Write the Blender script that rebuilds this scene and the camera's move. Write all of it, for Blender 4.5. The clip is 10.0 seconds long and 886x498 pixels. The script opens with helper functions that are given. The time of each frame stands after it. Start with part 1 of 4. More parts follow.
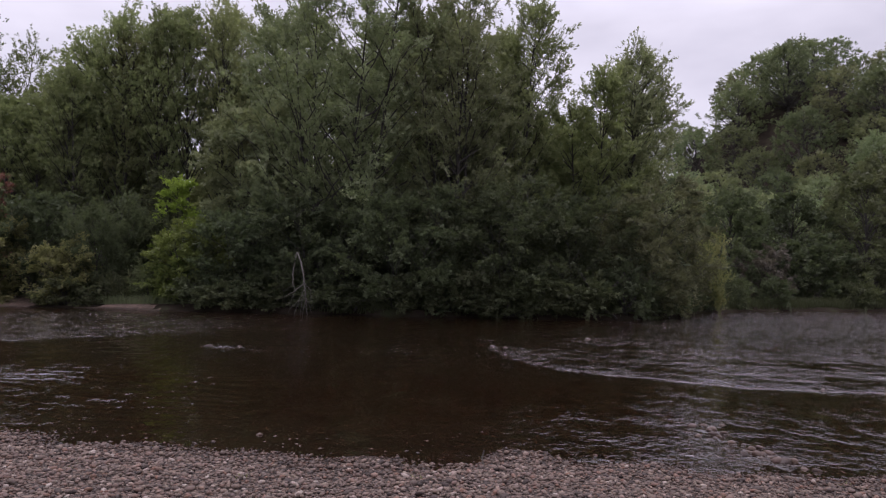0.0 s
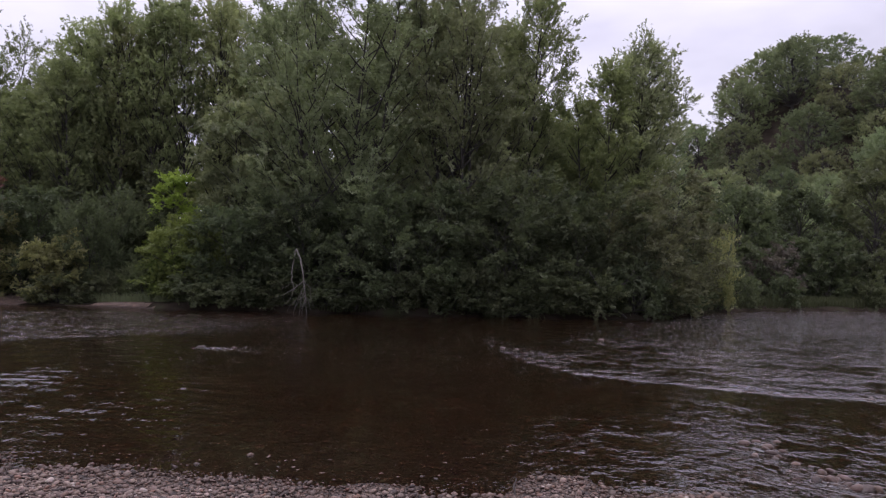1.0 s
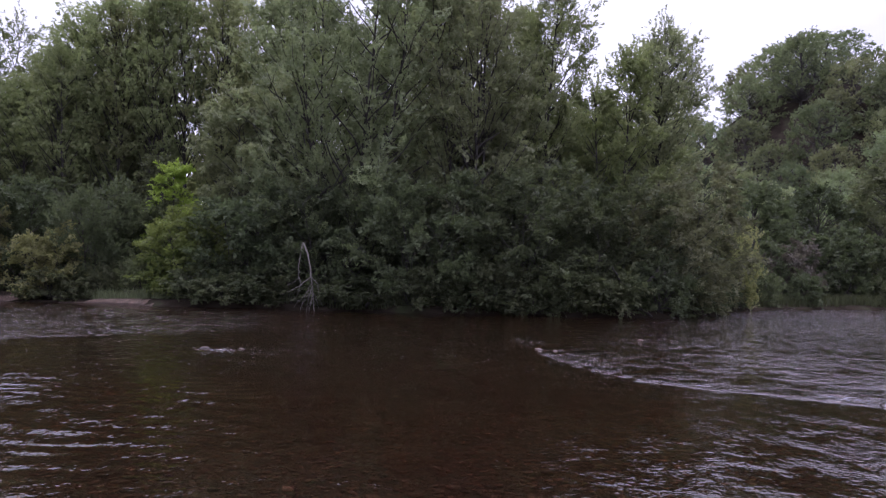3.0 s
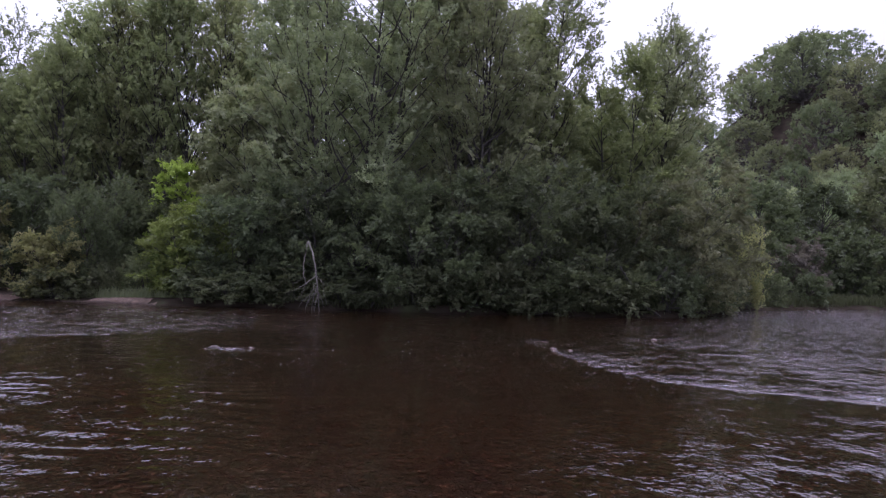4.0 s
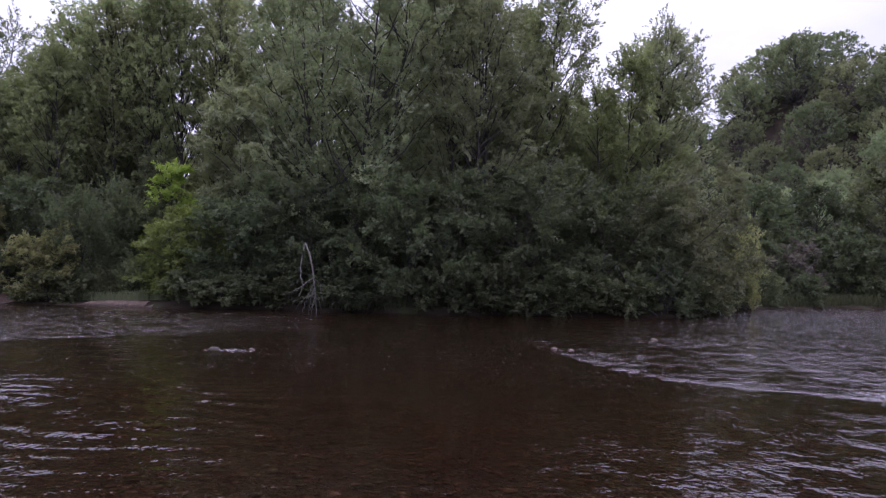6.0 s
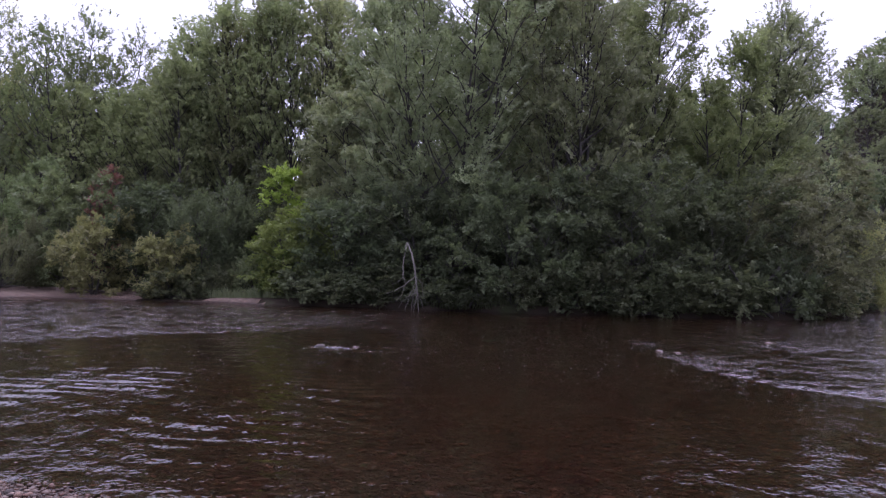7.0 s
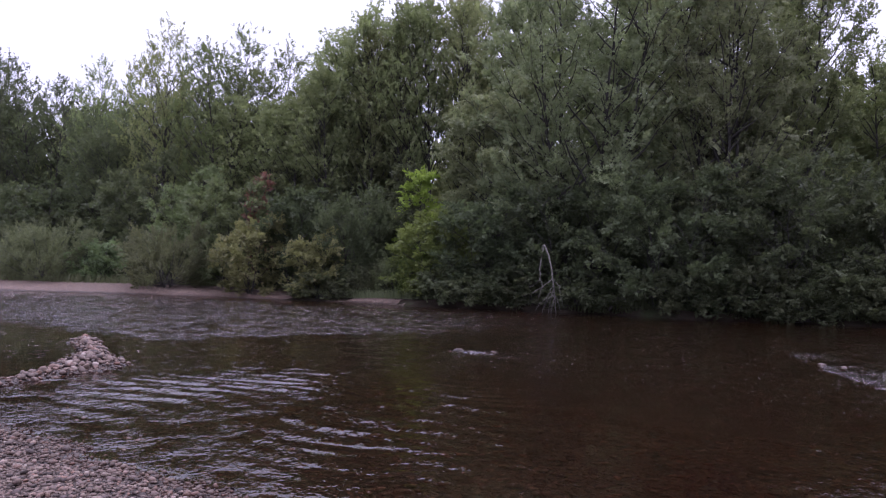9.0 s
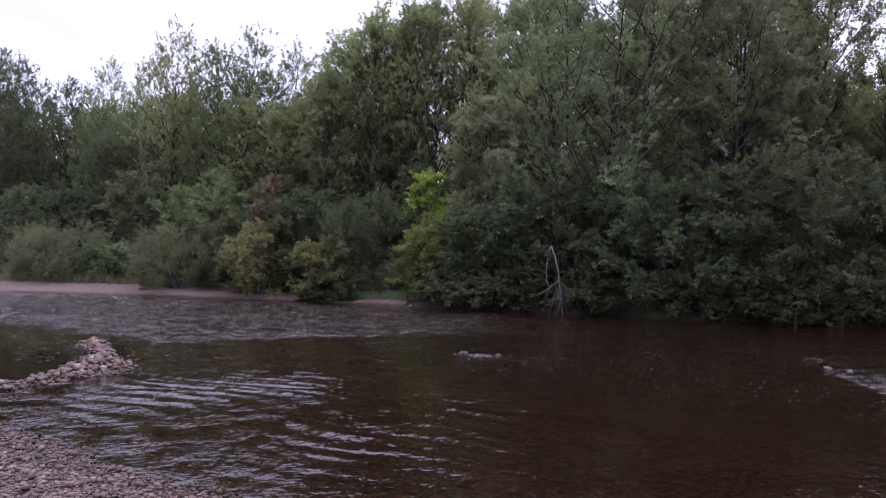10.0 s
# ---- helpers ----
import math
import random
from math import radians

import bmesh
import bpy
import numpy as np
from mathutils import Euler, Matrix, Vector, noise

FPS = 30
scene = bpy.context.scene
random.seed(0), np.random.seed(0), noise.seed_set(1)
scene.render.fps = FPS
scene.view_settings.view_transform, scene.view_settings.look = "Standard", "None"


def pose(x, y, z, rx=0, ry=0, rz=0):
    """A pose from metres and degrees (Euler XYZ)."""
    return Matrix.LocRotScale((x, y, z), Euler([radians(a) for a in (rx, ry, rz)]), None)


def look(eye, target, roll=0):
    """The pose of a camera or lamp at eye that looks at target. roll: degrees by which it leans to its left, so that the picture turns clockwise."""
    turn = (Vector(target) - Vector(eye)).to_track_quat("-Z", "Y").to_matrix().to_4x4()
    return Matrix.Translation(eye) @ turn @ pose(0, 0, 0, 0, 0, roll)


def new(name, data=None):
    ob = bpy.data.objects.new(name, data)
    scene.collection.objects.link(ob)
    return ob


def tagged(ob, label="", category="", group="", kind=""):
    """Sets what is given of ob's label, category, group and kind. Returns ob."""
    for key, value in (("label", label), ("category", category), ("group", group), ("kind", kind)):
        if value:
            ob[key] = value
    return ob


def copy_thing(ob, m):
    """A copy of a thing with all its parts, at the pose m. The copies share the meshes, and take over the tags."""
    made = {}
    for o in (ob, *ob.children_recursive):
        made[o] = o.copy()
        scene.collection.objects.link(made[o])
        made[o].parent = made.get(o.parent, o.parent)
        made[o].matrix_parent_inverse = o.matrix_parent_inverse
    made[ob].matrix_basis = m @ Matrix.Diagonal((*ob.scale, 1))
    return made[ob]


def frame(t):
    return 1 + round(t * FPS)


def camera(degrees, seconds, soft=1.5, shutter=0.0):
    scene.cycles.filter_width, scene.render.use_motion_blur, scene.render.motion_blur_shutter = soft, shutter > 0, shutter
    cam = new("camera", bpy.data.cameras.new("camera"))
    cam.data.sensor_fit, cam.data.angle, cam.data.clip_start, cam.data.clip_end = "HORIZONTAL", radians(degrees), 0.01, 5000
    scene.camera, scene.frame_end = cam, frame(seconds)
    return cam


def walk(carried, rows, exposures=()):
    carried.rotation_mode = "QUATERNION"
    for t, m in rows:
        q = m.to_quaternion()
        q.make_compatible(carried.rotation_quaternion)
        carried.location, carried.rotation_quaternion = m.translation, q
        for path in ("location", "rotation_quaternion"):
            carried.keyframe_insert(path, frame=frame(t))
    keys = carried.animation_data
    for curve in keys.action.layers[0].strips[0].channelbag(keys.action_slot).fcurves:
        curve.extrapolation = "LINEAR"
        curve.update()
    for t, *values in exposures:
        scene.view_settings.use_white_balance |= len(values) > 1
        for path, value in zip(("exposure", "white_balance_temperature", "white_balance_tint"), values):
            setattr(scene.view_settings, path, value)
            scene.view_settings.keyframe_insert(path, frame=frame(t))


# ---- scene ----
cam = camera(64.2, 10.0, soft=1.2)
PATH = [
    (0, (-0.277, -1.239, 1.712), (-0.243, 0.759, 1.798), 1.3),
    (0.5, (-0.352, -0.783, 1.704), (-0.318, 1.215, 1.789), 1.4),
    (1, (-0.452, -0.195, 1.686), (-0.417, 1.803, 1.767), 1.4),
    (1.5, (-0.574, 0.346, 1.651), (-0.539, 2.344, 1.731), 1.4),
    (2, (-0.72, 0.836, 1.623), (-0.685, 2.834, 1.701), 1.4),
    (2.5, (-0.894, 1.255, 1.59), (-0.859, 3.253, 1.666), 1.5),
    (4, (-1.379, 1.858, 1.511), (-1.34, 3.856, 1.588), 1.6),
    (4.5, (-1.455, 1.915, 1.466), (-1.326, 3.909, 1.55), 1.5),
    (5, (-1.519, 1.909, 1.472), (-1.292, 3.894, 1.559), 1.5),
    (5.5, (-1.529, 1.912, 1.458), (-1.358, 3.903, 1.545), 1.4),
    (7, (-1.458, 1.895, 1.498), (-1.69, 3.88, 1.57), 1.4),
    (7.5, (-1.5, 1.95, 1.524), (-1.863, 3.915, 1.591), 1.5),
    (8, (-1.506, 1.922, 1.568), (-1.982, 3.863, 1.631), 1.6),
    (8.5, (-1.526, 1.923, 1.599), (-2.099, 3.838, 1.659), 1.6),
    (9, (-1.502, 1.937, 1.617), (-2.108, 3.841, 1.677), 1.6),
    (9.5, (-1.47, 1.926, 1.67), (-2.089, 3.827, 1.728), 1.7),
    (10, (-1.437, 1.894, 1.686), (-2.064, 3.792, 1.745), 1.6),
]
EXPOSURE = [(0, -0.08, 6200, 26), (1.0, 0.08, 6050, 27), (2.5, 0.42, 5750, 31), (4.5, 0.56, 5600, 33), (5.0, 0.56, 5600, 33), (5.5, 0.37, 5600, 34), (7.0, 0.62, 5550, 36), (7.5, 0.72, 5550, 36), (8.0, 0.69, 5550, 36), (9.0, 0.51, 5600, 35), (10, 0.43, 5600, 35)]
walk(cam, [(t, look(eye, target, roll)) for t, eye, target, roll in PATH], EXPOSURE)

# ---- world and sun: a bright overcast sky ----
world = bpy.data.worlds.new("overcast_sky")
scene.world = world
world.use_nodes = True
wn, wl = world.node_tree.nodes, world.node_tree.links
wn.clear()
SUN_EL, SUN_ROT = radians(66), radians(-25)
sky = wn.new("ShaderNodeTexSky")
sky.sky_type, sky.sun_disc, sky.sun_elevation, sky.sun_rotation = "NISHITA", False, SUN_EL, SUN_ROT
sky_gain = wn.new("ShaderNodeVectorMath")
sky_gain.operation = "SCALE"
sky_gain.inputs["Scale"].default_value = 0.09
coord = wn.new("ShaderNodeTexCoord")
stretch = wn.new("ShaderNodeMapping")
stretch.inputs["Scale"].default_value = (1.0, 1.0, 2.6)
clouds = wn.new("ShaderNodeTexNoise")
clouds.inputs["Scale"].default_value, clouds.inputs["Detail"].default_value = 2.6, 5
clouds.inputs["Roughness"].default_value = 0.5
cloud_tone = wn.new("ShaderNodeValToRGB")
cloud_tone.color_ramp.elements[0].position, cloud_tone.color_ramp.elements[0].color = 0.32, (0.74, 0.735, 0.77, 1)
cloud_tone.color_ramp.elements[1].position, cloud_tone.color_ramp.elements[1].color = 0.66, (1.1, 1.09, 1.11, 1)
cover = wn.new("ShaderNodeMix")
cover.data_type = "RGBA"
cover.inputs["Factor"].default_value = 0.83
height = wn.new("ShaderNodeSeparateXYZ")
zenith = wn.new("ShaderNodeMapRange")
zenith.inputs["From Min"].default_value, zenith.inputs["From Max"].default_value = 0.34, 1.0
zenith.inputs["To Min"].default_value, zenith.inputs["To Max"].default_value = 0.95, 3.9
zenith_gain = wn.new("ShaderNodeVectorMath")
zenith_gain.operation = "SCALE"
back = wn.new("ShaderNodeBackground")
back.inputs["Strength"].default_value = 1.0
out = wn.new("ShaderNodeOutputWorld")
wl.new(sky.outputs["Color"], sky_gain.inputs[0])
wl.new(coord.outputs["Generated"], stretch.inputs["Vector"])
wl.new(stretch.outputs["Vector"], clouds.inputs["Vector"])
wl.new(clouds.outputs["Fac"], cloud_tone.inputs["Fac"])
wl.new(sky_gain.outputs["Vector"], cover.inputs[6])
wl.new(cloud_tone.outputs["Color"], cover.inputs[7])
wl.new(coord.outputs["Generated"], height.inputs[0])
wl.new(height.outputs["Z"], zenith.inputs["Value"])
wl.new(cover.outputs[2], zenith_gain.inputs[0])
wl.new(zenith.outputs[0], zenith_gain.inputs["Scale"])
wl.new(zenith_gain.outputs[0], back.inputs["Color"])
wl.new(back.outputs["Background"], out.inputs["Surface"])

sun_data = bpy.data.lights.new("sun", "SUN")
sun_data.energy, sun_data.angle, sun_data.color = 1.5, radians(40), (1.0, 0.97, 0.93)
sun = new("sun", sun_data)
sun.matrix_world = look((-10, 45, 60), (-10 + 60 / math.tan(SUN_EL) * math.sin(-SUN_ROT), 45 - 60 / math.tan(SUN_EL) * math.cos(SUN_ROT), 0))


# ---- materials ----
def material(name):
    m = bpy.data.materials.new(name)
    m.use_nodes = True
    nt = m.node_tree
    return m, nt.nodes, nt.links, nt.nodes["Principled BSDF"]


def ramp(nodes, stops):
    r = nodes.new("ShaderNodeValToRGB")
    e = r.color_ramp.elements
    e[0].position, e[0].color = stops[0][0], (*stops[0][1], 1)
    e[1].position, e[1].color = stops[-1][0], (*stops[-1][1], 1)
    for p, c in stops[1:-1]:
        e.new(p).color = (*c, 1)
    return r


def noise_node(nodes, links, scale, detail=4, vector=None, rough=0.55):
    n = nodes.new("ShaderNodeTexNoise")
    n.inputs["Scale"].default_value, n.inputs["Detail"].default_value, n.inputs["Roughness"].default_value = scale, detail, rough
    if vector is not None:
        links.new(vector, n.inputs["Vector"])
    return n


def mix_rgb(nodes, links, a, b, fac, mode="MIX"):
    m = nodes.new("ShaderNodeMix")
    m.data_type, m.blend_type = "RGBA", mode
    for sock, v in ((m.inputs[0], fac), (m.inputs[6], a), (m.inputs[7], b)):
        if isinstance(v, (int, float)):
            sock.default_value = v
        elif isinstance(v, tuple):
            sock.default_value = (*v, 1)
        else:
            links.new(v, sock)
    return m.outputs[2]


def math_node(nodes, links, op, a, b=0.0, clamp=False):
    m = nodes.new("ShaderNodeMath")
    m.operation, m.use_clamp = op, clamp
    for sock, v in ((m.inputs[0], a), (m.inputs[1], b)):
        if isinstance(v, (int, float)):
            sock.default_value = v
        else:
            links.new(v, sock)
    return m.outputs[0]


def leaf_material(name, dark, mid, light, through_leaf=1.0, hues=0.035, values=0.45):
    """Leaves: hue differs leaf by leaf, and tree by tree."""
    m, n, l, bsdf = material(name)
    geo, info = n.new("ShaderNodeNewGeometry"), n.new("ShaderNodeObjectInfo")
    r = ramp(n, [(0.0, dark), (0.55, mid), (1.0, light)])
    patch = noise_node(n, l, 0.55, 3, n.new("ShaderNodeTexCoord").outputs["Object"])
    f = math_node(n, l, "MULTIPLY", geo.outputs["Random Per Island"], 0.24)
    f = math_node(n, l, "ADD", f, math_node(n, l, "MULTIPLY", math_node(n, l, "SUBTRACT", patch.outputs["Fac"], 0.15), 1.0), True)
    l.new(f, r.inputs["Fac"])
    hsv = n.new("ShaderNodeHueSaturation")
    l.new(math_node(n, l, "ADD", math_node(n, l, "MULTIPLY", info.outputs["Random"], hues), 0.5 - hues * 0.92), hsv.inputs["Hue"])
    l.new(math_node(n, l, "ADD", math_node(n, l, "MULTIPLY", math_node(n, l, "FRACT", math_node(n, l, "MULTIPLY", info.outputs["Random"], 7.3)), values), 1 - values * 0.5), hsv.inputs["Value"])
    l.new(r.outputs["Color"], hsv.inputs["Color"])
    l.new(hsv.outputs["Color"], bsdf.inputs["Base Color"])
    bsdf.inputs["Roughness"].default_value, bsdf.inputs["Specular IOR Level"].default_value = 0.6, 0.06
    tr, both = n.new("ShaderNodeBsdfTranslucent"), n.new("ShaderNodeAddShader")
    l.new(mix_rgb(n, l, hsv.outputs["Color"], (through_leaf * 1.08, through_leaf * 1.14, through_leaf * 0.82), 1.0, "MULTIPLY"), tr.inputs["Color"])
    l.new(bsdf.outputs[0], both.inputs[0])
    l.new(tr.outputs[0], both.inputs[1])
    l.new(both.outputs[0], n["Material Output"].inputs["Surface"])
    return m


# Shade on low bushes and hill-foot trees is put into this dark green.
LEAF_GREEN_SHADED = leaf_material("leaf_green_shaded", (0.02136, 0.02633, 0.01465), (0.03531, 0.04255, 0.02281), (0.05912, 0.06807, 0.03746))
LEAF_ASPEN = leaf_material("leaf_aspen", (0.04479, 0.05601, 0.02622), (0.07446, 0.08881, 0.04116), (0.112, 0.1251, 0.06247))
LEAF_WILLOW = leaf_material("leaf_willow", (0.05513, 0.06728, 0.03838), (0.09189, 0.1075, 0.06193), (0.1396, 0.1555, 0.09774))
LEAF_POPLAR = leaf_material("leaf_poplar", (0.0539, 0.06621, 0.03315), (0.08978, 0.1061, 0.05288), (0.1393, 0.1545, 0.08208))
LEAF_FRESH = leaf_material("leaf_fresh_green", (0.03468, 0.0484, 0.02372), (0.0574, 0.07485, 0.03747), (0.08368, 0.1026, 0.05358))
LEAF_SPRING = leaf_material("leaf_spring_green", (0.0309, 0.04529, 0.01289), (0.05062, 0.0666, 0.02051), (0.07459, 0.09058, 0.0293))
LEAF_LIME = leaf_material("leaf_lime", (0.0558, 0.08792, 0.01622), (0.09071, 0.1337, 0.02649), (0.1255, 0.1724, 0.04122))
LEAF_YELLOW = leaf_material("leaf_yellowing", (0.05202, 0.05697, 0.02528), (0.0856, 0.08952, 0.04094), (0.1469, 0.1327, 0.0624))
LEAF_OLIVE = leaf_material("leaf_olive", (0.02982, 0.03425, 0.01974), (0.04972, 0.05511, 0.03119), (0.07955, 0.08516, 0.04928))
LEAF_OSIER = leaf_material("leaf_osier", (0.02557, 0.03218, 0.01772), (0.04124, 0.05086, 0.02759), (0.06535, 0.07777, 0.04465))
LEAF_RUST = leaf_material("leaf_dead_rust", (0.046, 0.027, 0.019), (0.088, 0.05, 0.034), (0.128, 0.078, 0.054), 0.5)
LEAF_BROWN = leaf_material("leaf_brownish", (0.0342, 0.0306, 0.0252), (0.0558, 0.0495, 0.0414), (0.0882, 0.0792, 0.0666), 0.6)
# Hillside leaves are brightened: the haze before the hill is in the colour.
LEAF_HILL_HAZE = leaf_material("leaf_hill_haze", (0.03676, 0.0467, 0.02689), (0.0639, 0.07809, 0.04306), (0.105, 0.1162, 0.06679), 1.0, 0.06, 0.65)


def bark_material(name, a, b):
    m, n, l, bsdf = material(name)
    obj = n.new("ShaderNodeTexCoord").outputs["Object"]
    mp = n.new("ShaderNodeMapping")
    mp.inputs["Scale"].default_value = (6, 6, 1.2)
    l.new(obj, mp.inputs["Vector"])
    fine = noise_node(n, l, 4, 6, mp.outputs["Vector"])
    r = ramp(n, [(0.3, a), (0.7, b)])
    l.new(fine.outputs["Fac"], r.inputs["Fac"])
    l.new(r.outputs["Color"], bsdf.inputs["Base Color"])
    bsdf.inputs["Roughness"].default_value = 0.85
    bump = n.new("ShaderNodeBump")
    bump.inputs["Distance"].default_value = 0.03
    l.new(fine.outputs["Fac"], bump.inputs["Height"])
    l.new(bump.outputs["Normal"], bsdf.inputs["Normal"])
    return m


BARK = bark_material("bark_dark", (0.014, 0.012, 0.01), (0.04, 0.034, 0.029))
BARK_PALE = bark_material("bark_bleached", (0.05, 0.044, 0.038), (0.125, 0.112, 0.1))


def stone_colours(n, l, rnd):
    return ramp(n, [(0.0, (0.032, 0.024, 0.021)), (0.16, (0.066, 0.049, 0.042)), (0.34, (0.113, 0.077, 0.061)), (0.5, (0.078, 0.058, 0.049)),
                    (0.66, (0.134, 0.098, 0.078)), (0.8, (0.086, 0.063, 0.052)), (0.9, (0.12, 0.067, 0.048)), (1.0, (0.22, 0.183, 0.158))])


def wet_by_height(n, l, colour, bsdf, base_rough):
    """Stones are dark and shiny in and just above the water."""
    sep = n.new("ShaderNodeSeparateXYZ")
    pos = n.new("ShaderNodeNewGeometry").outputs["Position"]
    l.new(pos, sep.inputs[0])
    wob = noise_node(n, l, 3, 3, pos)
    z = math_node(n, l, "ADD", sep.outputs["Z"], math_node(n, l, "MULTIPLY", math_node(n, l, "SUBTRACT", wob.outputs["Fac"], 0.5), 0.07))
    mr = n.new("ShaderNodeMapRange")
    mr.inputs["From Min"].default_value, mr.inputs["From Max"].default_value = 0.015, 0.06
    mr.inputs["To Min"].default_value, mr.inputs["To Max"].default_value = 1.0, 0.0
    l.new(z, mr.inputs["Value"])
    algae = n.new("ShaderNodeMapRange")
    algae.inputs["From Min"].default_value, algae.inputs["From Max"].default_value = -0.12, -0.01
    algae.inputs["To Min"].default_value, algae.inputs["To Max"].default_value = 1.0, 0.0
    l.new(sep.outputs["Z"], algae.inputs["Value"])
    wet = mix_rgb(n, l, colour, (0.45, 0.38, 0.33), mr.outputs[0], "MULTIPLY")
    slimy = mix_rgb(n, l, wet, (0.75, 0.46, 0.3), algae.outputs[0], "MULTIPLY")
    l.new(slimy, bsdf.inputs["Base Color"])
    rg = n.new("ShaderNodeMapRange")
    rg.inputs["To Min"].default_value, rg.inputs["To Max"].default_value = base_rough, 0.5
    l.new(mr.outputs[0], rg.inputs["Value"])
    l.new(rg.outputs[0], bsdf.inputs["Roughness"])
    bsdf.inputs["Specular IOR Level"].default_value = 0.2


def make_stone():
    m, n, l, bsdf = material("river_stone")
    geo, info = n.new("ShaderNodeNewGeometry"), n.new("ShaderNodeObjectInfo")
    rnd = math_node(n, l, "FRACT", math_node(n, l, "ADD", geo.outputs["Random Per Island"], info.outputs["Random"]))
    r = stone_colours(n, l, rnd)
    l.new(rnd, r.inputs["Fac"])
    grain = noise_node(n, l, 60, 5, geo.outputs["Position"])
    c = mix_rgb(n, l, r.outputs["Color"], grain.outputs["Color"], 0.25, "OVERLAY")
    wet_by_height(n, l, c, bsdf, 0.8)
    bump = n.new("ShaderNodeBump")
    bump.inputs["Strength"].default_value, bump.inputs["Distance"].default_value = 0.4, 0.01
    l.new(grain.outputs["Fac"], bump.inputs["Height"])
    l.new(bump.outputs["Normal"], bsdf.inputs["Normal"])
    return m


STONE = make_stone()


def make_gravel(name, pale):
    m, n, l, bsdf = material(name)
    pos = n.new("ShaderNodeNewGeometry").outputs["Position"]
    warp = noise_node(n, l, 8, 3, pos)
    v = mix_rgb(n, l, pos, warp.outputs["Color"], 0.03)
    vor = n.new("ShaderNodeTexVoronoi")
    vor.inputs["Scale"].default_value = 19
    l.new(v, vor.inputs["Vector"])
    edge = n.new("ShaderNodeTexVoronoi")
    edge.feature = "DISTANCE_TO_EDGE"
    edge.inputs["Scale"].default_value = 19
    l.new(v, edge.inputs["Vector"])
    sep = n.new("ShaderNodeSeparateColor")
    l.new(vor.outputs["Color"], sep.inputs[0])
    r = stone_colours(n, l, None)
    l.new(sep.outputs[0], r.inputs["Fac"])
    gap = n.new("ShaderNodeMapRange")
    gap.inputs["From Max"].default_value = 0.12
    l.new(edge.outputs["Distance"], gap.inputs["Value"])
    c = mix_rgb(n, l, (0.04, 0.032, 0.028), r.outputs["Color"], gap.outputs[0])
    big = noise_node(n, l, 0.5, 4, pos)
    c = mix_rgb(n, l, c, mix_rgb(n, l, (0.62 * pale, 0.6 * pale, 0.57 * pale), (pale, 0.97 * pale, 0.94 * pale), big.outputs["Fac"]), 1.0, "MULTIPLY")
    wet_by_height(n, l, c, bsdf, 0.85)
    bump = n.new("ShaderNodeBump")
    bump.inputs["Distance"].default_value = 0.02
    l.new(gap.outputs[0], bump.inputs["Height"])
    l.new(bump.outputs["Normal"], bsdf.inputs["Normal"])
    return m


GRAVEL = make_gravel("gravel_ground", 1.0)
# Same gravel with its colour scaled by 1.6, for the left bar and landing.
GRAVEL_PALE = make_gravel("pale_gravel", 1.6)


def make_soil():
    m, n, l, bsdf = material("woodland_soil")
    pos = n.new("ShaderNodeNewGeometry").outputs["Position"]
    a, b = noise_node(n, l, 0.6, 5, pos), noise_node(n, l, 14, 5, pos)
    r = ramp(n, [(0.35, (0.016, 0.013, 0.01)), (0.55, (0.026, 0.021, 0.016)), (0.72, (0.03, 0.036, 0.018))])
    l.new(a.outputs["Fac"], r.inputs["Fac"])
    l.new(mix_rgb(n, l, r.outputs["Color"], b.outputs["Color"], 0.3, "OVERLAY"), bsdf.inputs["Base Color"])
    bsdf.inputs["Roughness"].default_value, bsdf.inputs["Specular IOR Level"].default_value = 0.95, 0.0
    bump = n.new("ShaderNodeBump")
    bump.inputs["Distance"].default_value = 0.05
    l.new(b.outputs["Fac"], bump.inputs["Height"])
    l.new(bump.outputs["Normal"], bsdf.inputs["Normal"])
    return m


SOIL = make_soil()


